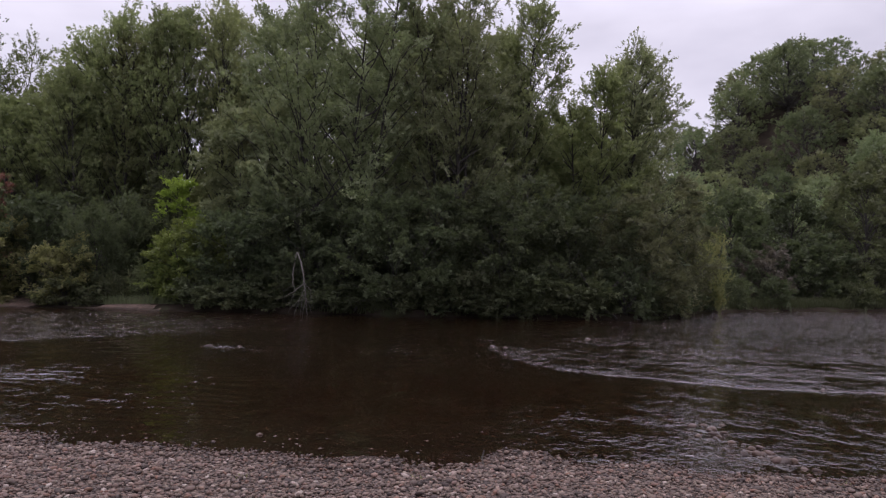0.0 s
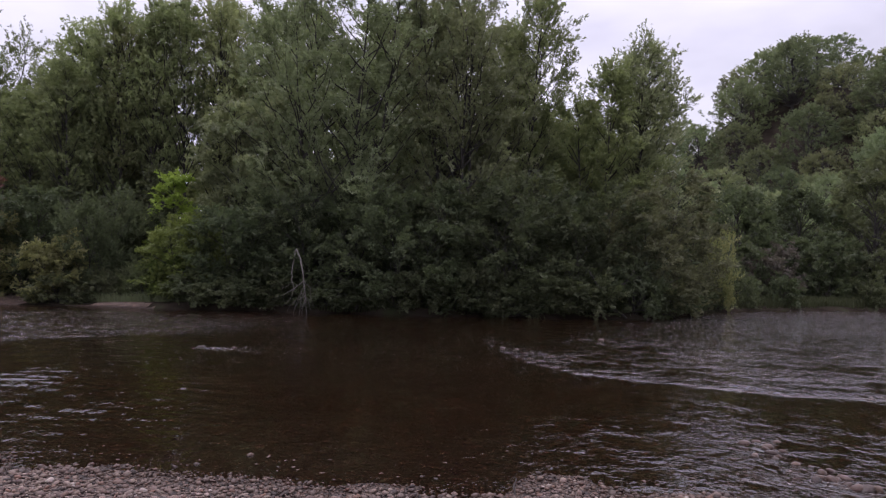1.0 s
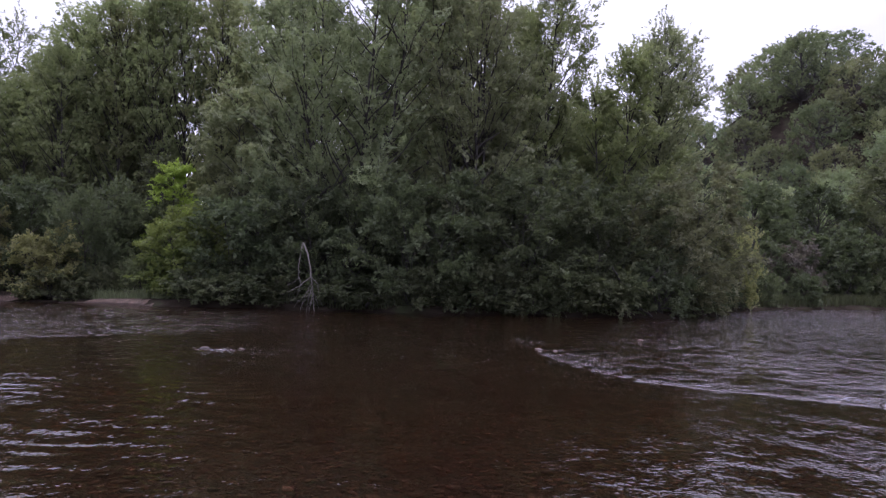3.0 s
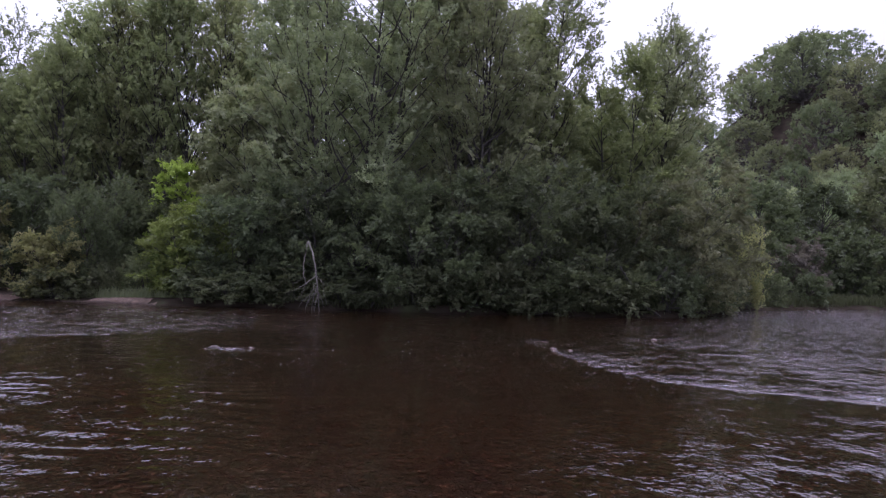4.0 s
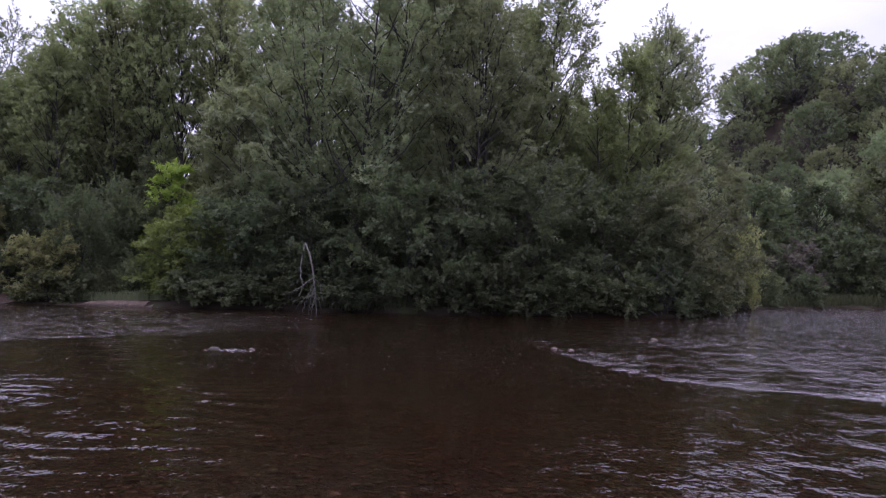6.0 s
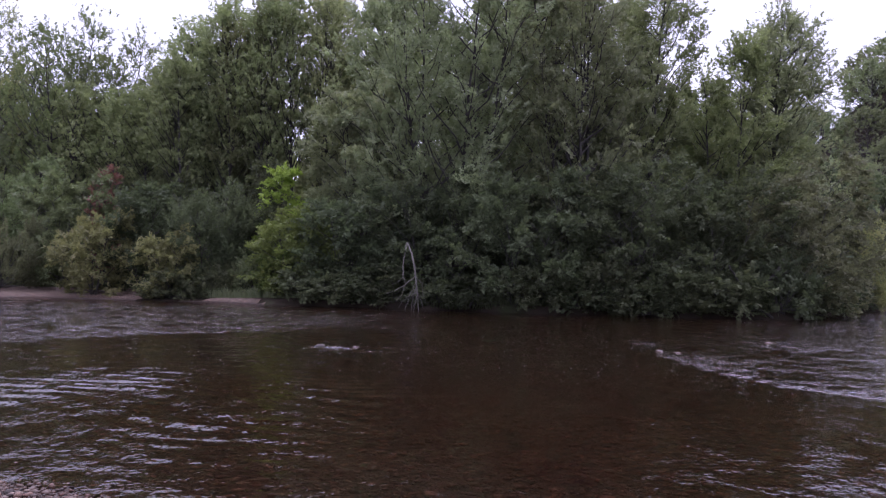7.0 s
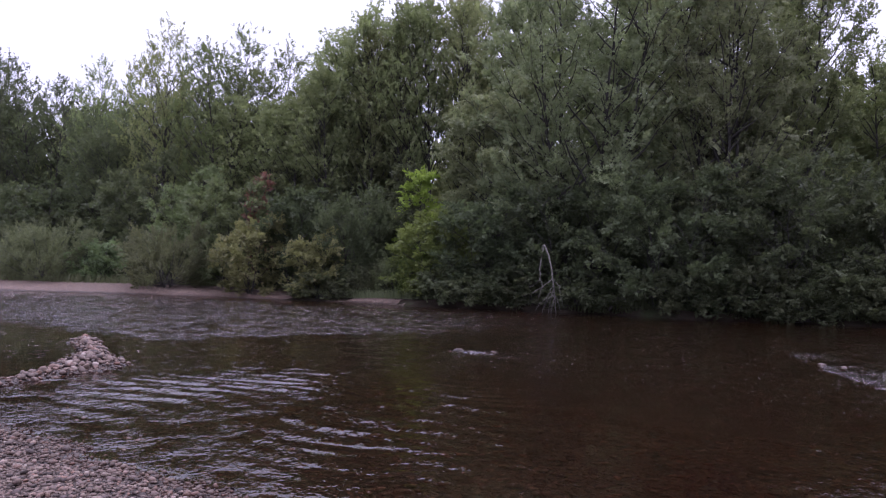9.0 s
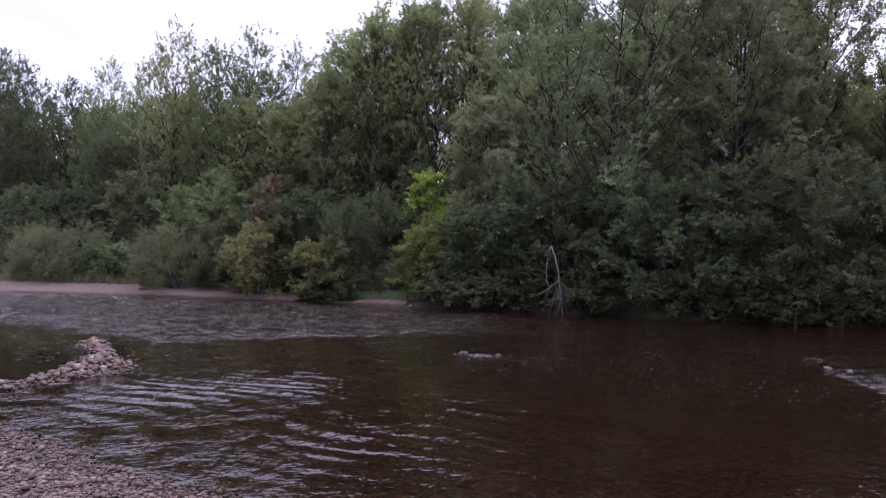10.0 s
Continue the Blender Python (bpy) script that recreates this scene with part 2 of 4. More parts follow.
def make_water():
    """Peaty river water; the mesh carries how rough the current is (turbulence), and where it froths or gets a painted
    sky sheen.
    """
    m, n, l, bsdf = material("river_water")
    pos = n.new("ShaderNodeNewGeometry").outputs["Position"]
    turb = n.new("ShaderNodeAttribute")
    turb.attribute_name = "turbulence"
    foam_sheen = n.new("ShaderNodeAttribute")
    foam_sheen.attribute_name = "foam_sheen"
    mp = n.new("ShaderNodeMapping")
    mp.inputs["Scale"].default_value = (1.25, 0.95, 1.0)
    l.new(pos, mp.inputs["Vector"])
    a, b = noise_node(n, l, 7.5, 1, mp.outputs["Vector"]), noise_node(n, l, 16, 1, mp.outputs["Vector"])
    h = math_node(n, l, "ADD", math_node(n, l, "MULTIPLY", a.outputs["Fac"], 0.072), math_node(n, l, "MULTIPLY", b.outputs["Fac"], 0.032))
    gusts = noise_node(n, l, 1.7, 4, mp.outputs["Vector"], 0.6)
    ruffled = math_node(n, l, "MULTIPLY", math_node(n, l, "SUBTRACT", gusts.outputs["Fac"], 0.47), 6.0, True)
    ruffled = math_node(n, l, "ADD", math_node(n, l, "MULTIPLY", ruffled, 1.25), 0.2)
    chop = noise_node(n, l, 3.6, 2, mp.outputs["Vector"])
    rough_part = math_node(n, l, "MULTIPLY", math_node(n, l, "SUBTRACT", turb.outputs["Fac"], 0.3, True), 0.12)
    h = math_node(n, l, "MULTIPLY", h, math_node(n, l, "MULTIPLY", math_node(n, l, "ADD", turb.outputs["Fac"], 0.02), ruffled))
    h = math_node(n, l, "ADD", h, math_node(n, l, "MULTIPLY", chop.outputs["Fac"], rough_part))
    dots = n.new("ShaderNodeTexVoronoi")
    dots.voronoi_dimensions = "2D"
    dots.inputs["Scale"].default_value = 5.2
    slanted = n.new("ShaderNodeMapping")
    slanted.inputs["Scale"].default_value = (1.5, 0.42, 1.0)
    l.new(pos, slanted.inputs["Vector"])
    l.new(slanted.outputs["Vector"], dots.inputs["Vector"])
    few = n.new("ShaderNodeSeparateXYZ")
    l.new(dots.outputs["Color"], few.inputs[0])
    east = n.new("ShaderNodeSeparateXYZ")
    l.new(pos, east.inputs[0])
    open_water = math_node(n, l, "MULTIPLY", math_node(n, l, "SUBTRACT", east.outputs["Y"], 10.5), 0.16, True)
    boil = math_node(n, l, "MULTIPLY", math_node(n, l, "SUBTRACT", 0.2, dots.outputs["Distance"], True), math_node(n, l, "MULTIPLY", math_node(n, l, "SUBTRACT", few.outputs["X"], 0.52), 8.0, True))
    h = math_node(n, l, "ADD", h, math_node(n, l, "MULTIPLY", math_node(n, l, "MULTIPLY", boil, open_water), 0.32))
    bump = n.new("ShaderNodeBump")
    bump.inputs["Distance"].default_value = 1.0
    l.new(h, bump.inputs["Height"])
    l.new(bump.outputs["Normal"], bsdf.inputs["Normal"])
    bsdf.inputs["Base Color"].default_value = (0.228, 0.136, 0.09, 1)
    bsdf.inputs["Roughness"].default_value, bsdf.inputs["IOR"].default_value = 0.0, 1.33
    bsdf.inputs["Transmission Weight"].default_value = 1.0
    # Grey-lavender diffuse: white water, with the riffle's sky reflection put into its colour.
    froth_sheen, mx = n.new("ShaderNodeBsdfDiffuse"), n.new("ShaderNodeMixShader")
    froth_sheen.inputs["Color"].default_value = (0.26, 0.25, 0.275, 1)
    fine = noise_node(n, l, 9, 6, mp.outputs["Vector"], 0.7)
    f = math_node(n, l, "MULTIPLY", math_node(n, l, "SUBTRACT", fine.outputs["Fac"], math_node(n, l, "SUBTRACT", 0.72, math_node(n, l, "MULTIPLY", foam_sheen.outputs["Fac"], 0.4))), 5.0, True)
    f = math_node(n, l, "MULTIPLY", f, math_node(n, l, "MULTIPLY", foam_sheen.outputs["Fac"], 2.0, True))
    l.new(f, mx.inputs[0])
    l.new(bsdf.outputs[0], mx.inputs[1])
    l.new(froth_sheen.outputs[0], mx.inputs[2])
    l.new(mx.outputs[0], n["Material Output"].inputs["Surface"])
    return m


WATER = make_water()


# ---- mesh helpers ----
def mesh_of(name, verts, tris, mat, smooth=False):
    me = bpy.data.meshes.new(name)
    verts, tris = np.asarray(verts, dtype=np.float32), np.asarray(tris, dtype=np.int32)
    me.vertices.add(len(verts))
    me.vertices.foreach_set("co", verts.ravel())
    me.loops.add(tris.size)
    me.loops.foreach_set("vertex_index", tris.ravel())
    me.polygons.add(len(tris))
    me.polygons.foreach_set("loop_start", np.arange(0, tris.size, tris.shape[1], dtype=np.int32))
    me.polygons.foreach_set("use_smooth", np.full(len(tris), smooth))
    me.materials.append(mat)
    me.update()
    me.validate()
    return me


def part(name, me, parent, label=""):
    ob = new(name, me)
    ob.parent = parent
    if label:
        tagged(ob, label=label)
    return ob


def unit(v):
    return v / np.maximum(np.linalg.norm(v, axis=-1, keepdims=True), 1e-9)


class Tubes:
    """Collects tapered branches into one mesh."""

    def __init__(self):
        self.v, self.f, self.n = [], [], 0

    def add(self, pts, r0, r1, sides=5, power=1.0):
        pts = np.asarray(pts, float)
        k = len(pts)
        t = unit(np.gradient(pts, axis=0))
        ref = np.array([1.0, 0, 0]) if abs(t[0][0]) < 0.8 else np.array([0, 1.0, 0])
        u = unit(np.cross(t, ref))
        w = np.cross(t, u)
        r = r0 + (r1 - r0) * np.linspace(0, 1, k) ** power
        a = np.arange(sides) * 2 * math.pi / sides
        ring = pts[:, None] + r[:, None, None] * (np.cos(a)[None, :, None] * u[:, None] + np.sin(a)[None, :, None] * w[:, None])
        self.v.append(ring.reshape(-1, 3))
        i, j = np.meshgrid(np.arange(k - 1), np.arange(sides), indexing="ij")
        j2 = (j + 1) % sides
        b = self.n
        q = np.stack([b + i * sides + j, b + i * sides + j2, b + (i + 1) * sides + j2, b + (i + 1) * sides + j], -1).reshape(-1, 4)
        self.f.append(np.concatenate([q[:, [0, 1, 2]], q[:, [0, 2, 3]]]))
        self.n += k * sides

    def mesh(self, name, mat):
        return mesh_of(name, np.concatenate(self.v), np.concatenate(self.f), mat, True)


def grow_line(rng, p, d, length, n, bend, wobble):
    pts, d, step = [np.array(p, float)], np.array(d, float), length / (n - 1)
    for _ in range(n - 1):
        d = unit(d + np.array([0, 0, bend / (n - 1)]) + rng.normal(0, wobble, 3))
        pts.append(pts[-1] + d * step)
    return np.array(pts)


def leaf_mesh(rng, seg, out, weights, count, leaf, mat, spray, lift, hang, loose, turned, per=12):
    """Single leaves set alternately along short sprays that grow from the twigs."""
    ns = max(1, count // per)
    k = rng.choice(len(seg), ns, p=weights / weights.sum())
    d = seg[k, 1] - seg[k, 0]
    base = seg[k, 0] + d * rng.uniform(-0.05, 1.05, (ns, 1)) + rng.normal(0, 1, (ns, 3)) * spray * loose * np.array([0.3, 0.3, 0.22])
    ax = unit(unit(d) * 0.6 + out[k] * 0.45 + np.array([0, 0, lift]) + rng.normal(0, 0.42, (ns, 3)))
    nrm = np.array([0, 0, 1.02 - turned]) + out[k] * turned + ax * 0.15 + rng.normal(0, 0.36, (ns, 3))
    nrm = unit(nrm - (nrm * ax).sum(1, keepdims=True) * ax)
    side = np.cross(nrm, ax)
    ln_s = spray * rng.uniform(0.5, 1.35, (ns, 1))
    i = np.tile(np.arange(per), ns)
    sp = np.repeat(np.arange(ns), per)
    n = len(sp)
    along = ((i + rng.uniform(0, 1, n)) / per)[:, None]
    hand = np.where(i % 2, 1.0, -1.0)[:, None]
    ln = leaf * rng.uniform(0.65, 1.25, (n, 1))
    c = base[sp] + ax[sp] * ln_s[sp] * along + np.array([0, 0, -hang]) * (ln_s[sp] * along) ** 2 + rng.normal(0, 0.3, (n, 3)) * leaf
    dr = unit(ax[sp] * 0.75 + side[sp] * hand * rng.uniform(0.3, 0.9, (n, 1)) + np.array([0, 0, -0.25]) + rng.normal(0, 0.25, (n, 3)))
    nn = nrm[sp] + rng.normal(0, 0.34, (n, 3))
    nn = unit(nn - (nn * dr).sum(1, keepdims=True) * dr)
    wide = np.cross(nn, dr) * ln * rng.uniform(0.32, 0.44, (n, 1))
    v = np.stack([c - wide, c + wide, c + dr * ln], 1).reshape(-1, 3)
    return mesh_of("leaves", v, np.arange(n * 3).reshape(-1, 3), mat)


def tree(name, seed, at, height, radius, mat, label, category="tree", group="", crown_base=0.2, stems=1, splay=0.42, boughs=60, rise=0.9, arch=0.3, subs=7,
         leaves=20000, leaf=0.11, spray=0.36, lift=0.25, hang=0.25, low=0.6, peak=0.4, point=2.0, blunt=0.5, uneven=0.25, trunk_r=None, lean=(0, 0), bark=None,
         sides=7, twigs=True, split=False, clump=1.0, shell=0.4, tip_from=2.6, loose=1.2, turned=0.62):
    """A tree or shrub: leaders from one foot, boughs that reach out to an uneven crown outline, branchlets, and sprays of single leaves."""
    rng = np.random.default_rng(seed)
    root = new(name)
    root.matrix_world = pose(*at)
    tagged(root, label, category, group)
    trunk_r = trunk_r or height * 0.013
    tubes, limb_tubes, seg, out, weights = Tubes(), [], [], [], []
    rad = radius if stems == 1 else radius * (1.0 - 0.5 * splay)
    for s in range(stems):
        a0 = 2 * math.pi * s / stems + rng.uniform(-0.4, 0.4)
        off = np.array([math.cos(a0), math.sin(a0), 0]) * (0 if stems == 1 else radius * splay * rng.uniform(0.75, 1.2))
        h = height * (1.0 if s == 0 else rng.uniform(0.76, 0.97))
        zs = np.linspace(-0.2, 0.95 * h, 15)
        u = np.clip(zs / h, 0, 1)[:, None]
        bow = rng.uniform(0.6, 1.1)
        line = off * (0.12 + 0.88 * u ** bow) + np.array([lean[0], lean[1], 0]) * height * u ** 1.2 + np.array([0, 0, 1.0]) * zs[:, None]
        line[:, :2] += np.cumsum(rng.normal(0, 0.006 * height, (15, 2)), axis=0) * u
        tubes.add(line, trunk_r / stems ** 0.35, trunk_r * 0.08, sides, 0.75)
        zb = crown_base * h
        n = max(5, round(boughs / stems))
        skew = rng.uniform(0, 6.28, 4)
        for i in range(n):
            q = 1 - (1 - (i + rng.uniform(0, 1)) / n) ** 1.3
            prof = low + (1 - low) * min(q / peak, 1.0) if q < peak else max(1 - ((q - peak) / (1 - peak)) ** point, 0.0) ** blunt
            az = i * 2.4 + rng.uniform(-0.7, 0.7) + s * 1.3
            ragged = 1 + uneven * 0.6 * (math.sin(2 * az + skew[0] + 5 * q) + math.sin(3 * az + skew[1] - 9 * q)) * 0.7
            r = max(rad * prof * ragged * (shell + (1 - shell) * math.sqrt(rng.uniform(0.05, 1))) * rng.uniform(0.85, 1.12), 0.12 * rad)
            tz = zb + q * (h - zb) * rng.uniform(0.94, 1.03)
            z0 = min(max(tz - r * rise * rng.uniform(0.75, 1.3), 0.35 * zb + 0.05 * h), 0.96 * h)
            g = np.interp(z0, zs, np.arange(15.0))
            j = min(int(g), 13)
            p0 = line[j] + (line[j + 1] - line[j]) * (g - j)
            jt = min(int(np.interp(tz, zs, np.arange(15.0))), 14)
            radial = np.array([math.cos(az), math.sin(az), 0])
            p2 = np.array([line[jt][0], line[jt][1], tz]) + radial * r
            p1 = p0 + (p2 - p0) * 0.5 * [1, 1, 0] + np.array([0, 0, (tz - p0[2]) * (0.5 + arch)]) + rng.normal(0, 0.06, 3) * r
            t = np.linspace(0, 1, 7)[:, None]
            limb = p0 * (1 - t) ** 2 + 2 * p1 * t * (1 - t) + p2 * t ** 2
            limb[1:-1] += rng.normal(0, 0.02, (5, 3)) * r
            wood = Tubes() if split else tubes
            if split:
                limb_tubes.append(wood)
            if sides > 4:
                wood.add(limb, trunk_r * 0.3 * (1 - 0.65 * q) + 0.008, 0.008, 5 if twigs else 3)
            tone = rng.lognormal(0, 0.3)
            face = unit(radial * 0.8 + np.array([0, 0, 0.5]))
            for c in range(4, 6):
                seg.append((limb[c], limb[c + 1]))
                out.append(face)
                weights.append(tone * 0.12 * clump)
            size = (0.24 * rad + 0.22) * clump
            for _ in range(subs):
                f = rng.uniform(tip_from, 6.0)
                jj = min(int(f), 5)
                pp = limb[jj] + (limb[jj + 1] - limb[jj]) * (f - jj)
                dd = unit(unit(limb[jj + 1] - limb[jj]) * 0.45 + face * 0.25 + rng.normal(0, 0.55, 3) + np.array([0, 0, lift]))
                ln = size * rng.uniform(0.45, 1.1)
                mid = pp + dd * ln * 0.5
                end = mid + unit(dd + np.array([0, 0, -hang * 0.8]) + rng.normal(0, 0.15, 3)) * ln * 0.5
                if twigs:
                    wood.add([pp, mid, end], 0.006 + trunk_r * 0.02, 0.004, 3)
                seg.extend([(pp, mid), (mid, end)])
                o = unit(dd * 0.5 + face * 0.7)
                out.extend([o, o])
                weights.extend([tone * ln * 0.7, tone * ln])
        seg.append((line[-3], line[-1]))
        out.append(np.array([0, 0, 1.0]))
        weights.append(0.35 * clump)
    part("trunk", tubes.mesh("trunk", bark or BARK), root)
    for t in limb_tubes:
        part("limb", t.mesh("limb", bark or BARK), root)
    part("crown", leaf_mesh(rng, np.array(seg), np.array(out), np.array(weights), leaves, leaf, mat, spray, lift, hang, loose, turned), root)
    return root


# ---- ground: one sheet with the river's bed, both banks and the hill ----
NEAR_X = [-60, -12, -9.2, -7.6, -6.6, -5.7, -4.8, -3.7, -2.2, -1.1, 0.2, 0.52, 1.06, 2.1, 2.5, 3.2, 4, 40, 200]
NEAR_Y = [8.5, 7.8, 7.5, 7.15, 6.85, 6.6, 6.36, 5.95, 5.7, 5.4, 5.4, 5.9, 5.6, 5.4, 5.15, 5.1, 5.1, 4.0, 0.0]
FAR_X = [-300, -60, -34, -28.4, -22.6, -15, -12.6, -9.5, -6, -1, 4.85, 9.3, 12, 16, 23, 32, 60, 120, 300]
FAR_Y = [8, 25, 29.2, 30.9, 32.0, 32.4, 31.5, 31.4, 31.0, 31.0, 31.1, 32.1, 36, 42, 48, 51.8, 58, 66, 80]
SPIT = np.array([(-13.5, 7.2), (-9.7, 8.75), (-9.75, 10.5), (-11.1, 12.0), (-12.9, 13.6)])


def line_distance(x, y, pts):
    best = np.full(np.shape(x), 1e9)
    for (ax, ay), (bx, by) in zip(pts[:-1], pts[1:]):
        t = np.clip(((x - ax) * (bx - ax) + (y - ay) * (by - ay)) / ((bx - ax) ** 2 + (by - ay) ** 2), 0, 1)
        best = np.minimum(best, np.hypot(x - ax - t * (bx - ax), y - ay - t * (by - ay)))
    return best


def spit_width(x, y):
    return 0.25 + 0.27 * np.exp(-((x + 10.0) ** 2 + (y - 10.9) ** 2) / 1.0 ** 2)


def waves(x, y, seed, count, short, long):
    """A smooth random field of unit size, from many plane waves."""
    rng = np.random.default_rng(seed)
    z = np.zeros(np.shape(x))
    for _ in range(count):
        a, w = rng.uniform(0, 2 * math.pi), rng.uniform(short, long)
        z += np.sin((x * math.cos(a) + y * math.sin(a)) * 2 * math.pi / w + rng.uniform(0, 6.3))
    return z / math.sqrt(count)


def smooth_step(a, b, v):
    t = np.clip((v - a) / (b - a), 0, 1)
    return t * t * (3 - 2 * t)


def ground_z(x, y):
    x, y = np.asarray(x, float), np.asarray(y, float)
    s = y - np.interp(x, NEAR_X, NEAR_Y) + 0.07 * waves(x, y, 3, 8, 0.6, 2.5)
    z = np.where(s < 0, 0.3 * (1 - np.exp(s * 0.28)), -0.055 * s - 0.35 * smooth_step(2, 7, s))
    t = y - np.interp(x, FAR_X, FAR_Y) + 0.25 * waves(x, y, 4, 8, 2, 7)
    bar = smooth_step(-11, -17, x)
    steep = 0.3 * smooth_step(-0.12, 0.5, t) + 0.5 * smooth_step(3, 25, t)
    gentle = 0.095 * np.clip(t, 0, 4) + 0.6 * smooth_step(5, 25, t)
    rise = steep * (1 - bar) + gentle * bar
    bed = -0.5 * smooth_step(0, -4, t)
    z = np.where(t > 0, rise, np.where(y > 20, np.maximum(z, bed), z))
    d = line_distance(x, y, SPIT)
    z = np.maximum(z, (0.1 + 0.06 * smooth_step(0.35, 0.5, spit_width(x, y))) * np.exp(-(d / spit_width(x, y)) ** 2) - 0.06 - 0.1 * smooth_step(0.6, 2, d) - 0.5 * smooth_step(1.5, 4, d))
    hill = 41.2 * np.exp(-((x - 73.4) / np.where(x < 73.4, 30, 47.5)) ** 2 - ((y - 141.6) / 46.2) ** 2) * smooth_step(3, 22, t)
    return z + hill + 0.012 * waves(x, y, 5, 10, 0.3, 1.2) * (y < 16)


def graded(stops):
    """Grid lines from (start, step) pairs up to the last start."""
    vals = []
    for (a, step), (b, _) in zip(stops[:-1], stops[1:]):
        k = max(1, round((b - a) / step))
        vals.extend(a + (b - a) * np.arange(k) / k)
    vals.append(stops[-1][0])
    return np.array(vals)


def sheet(xs, ys):
    X, Y = np.meshgrid(xs, ys)
    nx, ny = len(xs), len(ys)
    i, j = np.meshgrid(np.arange(ny - 1), np.arange(nx - 1), indexing="ij")
    a = (i * nx + j).ravel()
    return X.ravel(), Y.ravel(), np.stack([a, a + 1, a + nx + 1, a + nx], -1)


gx = graded([(-2500, 500), (-500, 60), (-80, 6), (-40, 1.0), (-15, 0.22), (8, 0.8), (60, 6), (200, 60), (500, 500), (2500, 1)])
gy = graded([(-2500, 500), (-500, 60), (-40, 6), (0, 0.4), (3, 0.15), (10, 0.4), (29, 0.25), (36, 0.7), (60, 2), (80, 5), (250, 50), (500, 500), (2500, 1)])
X, Y, Q = sheet(gx, gy)
Z = ground_z(X, Y)
me = mesh_of("ground", np.stack([X, Y, Z], -1), Q, GRAVEL, True)
me.materials.append(SOIL)
me.materials.append(GRAVEL_PALE)
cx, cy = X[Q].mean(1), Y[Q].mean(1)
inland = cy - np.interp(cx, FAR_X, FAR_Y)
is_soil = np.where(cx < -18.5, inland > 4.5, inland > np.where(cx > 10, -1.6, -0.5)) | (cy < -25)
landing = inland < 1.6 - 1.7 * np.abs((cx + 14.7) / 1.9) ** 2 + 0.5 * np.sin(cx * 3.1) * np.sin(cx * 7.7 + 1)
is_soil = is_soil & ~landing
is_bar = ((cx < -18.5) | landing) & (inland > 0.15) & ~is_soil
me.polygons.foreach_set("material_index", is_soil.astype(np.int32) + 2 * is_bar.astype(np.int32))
ground = tagged(new("ground", me), "grey-brown river gravel banks rising to dark woodland soil", "ground", kind="structure")

# ---- water ----
wx = graded([(-400, 60), (-60, 3), (-30, 0.4), (-14, 0.16), (9, 0.3), (30, 1.5), (70, 10), (400, 1)])
wy = graded([(-2, 2), (4.5, 0.06), (13, 0.13), (22, 0.26), (34, 0.9), (60, 6), (110, 1)])
X, Y, Q = sheet(wx, wy)
RIFFLE_X = [0.95, 1.15, 1.4, 1.75, 2.2, 2.9, 3.7, 5.0, 6.0, 7.2, 14, 40]
RIFFLE_Y = [18.3, 17.2, 15.4, 13.8, 12.5, 12.0, 11.4, 10.7, 10.4, 10.1, 9.3, 7.0]
yr = np.interp(X, RIFFLE_X, RIFFLE_Y) + 0.12 * waves(X, Y, 11, 6, 0.8, 2.5)
past = np.where(X > 0.9, Y - yr, -9.0)
riffle = smooth_step(-0.05, 0.35, past) * (1 - 0.55 * smooth_step(6, 14, past)) * smooth_step(0.85, 1.5, X) * (1 - 0.75 * smooth_step(2.5, 5.5, past) * smooth_step(5.5, 3.0, X))
crest = np.exp(-((past - 0.22) / 0.3) ** 2) * smooth_step(0.85, 1.2, X)
fast_y = np.interp(X, [-40, -17.7, -15, -11.8, -10.3, -8.6, -4, 2], [16, 15.6, 15.2, 13.9, 15.6, 17.6, 21, 27])
fast = smooth_step(-0.2, 1.2, Y - fast_y + 0.3 * waves(X, Y, 12, 6, 1, 4)) * smooth_step(1.0, -9, X) * smooth_step(33, 27, Y)
lap = np.exp(-(((X + 6.3) / 3.3) ** 2 + ((Y - 9.2) / 3.1) ** 2) ** 1.5)
lap = np.maximum(lap, 0.9 * np.exp(-(((X + 7.8) / 2.4) ** 2 + ((Y - 8.2) / 1.5) ** 2)))
side = np.exp(-(((X - 2.75 - 0.2 * (Y - 7.5)) / (0.75 - 0.12 * np.clip(Y - 6.5, -1, 3))) ** 2 + ((Y - 6.9) / 2.5) ** 2) ** 1.5)
wake_d = Y - 15.5
collar = np.exp(-((X + 5.1) / 0.45) ** 2 - ((Y - 15.3) / 0.5) ** 2)
wake = np.exp(-((np.abs(wake_d) - 0.22 * np.clip(X + 5.6, 0, 9)) / 0.28) ** 2) * smooth_step(-5.9, -5.2, X) * smooth_step(-1.0, -4.4, X)
ridge2 = np.exp(-(((X - 4.9) / 1.3) ** 2 + ((Y - 20.2) / 0.6) ** 2))
stony = np.exp(-(line_distance(X, Y, [(3.7, 9.7), (3.05, 7.9), (3.25, 5.2)]) / 0.42) ** 2)
tongue = np.exp(-(line_distance(X, Y, [(11.3, 34.6), (14.6, 37.6)]) / 0.9) ** 2)
pool = smooth_step(0.6, -0.3, np.maximum(X + 10.4, Y - 13.9 + 0.3 * (X + 13)))
turb = 0.062 + 0.055 * smooth_step(9, 14, Y) + 0.6 * riffle + 0.6 * np.exp(-((past - 0.8) / 0.9) ** 2) * riffle + 0.25 * crest + 0.6 * fast + 0.24 * side + 0.25 * wake + 0.3 * ridge2 + 0.08 * lap + 0.5 * collar + 0.2 * stony + 0.4 * tongue
turb = turb + 1.0 * smooth_step(21, 30, Y) * smooth_step(5, 13, X)
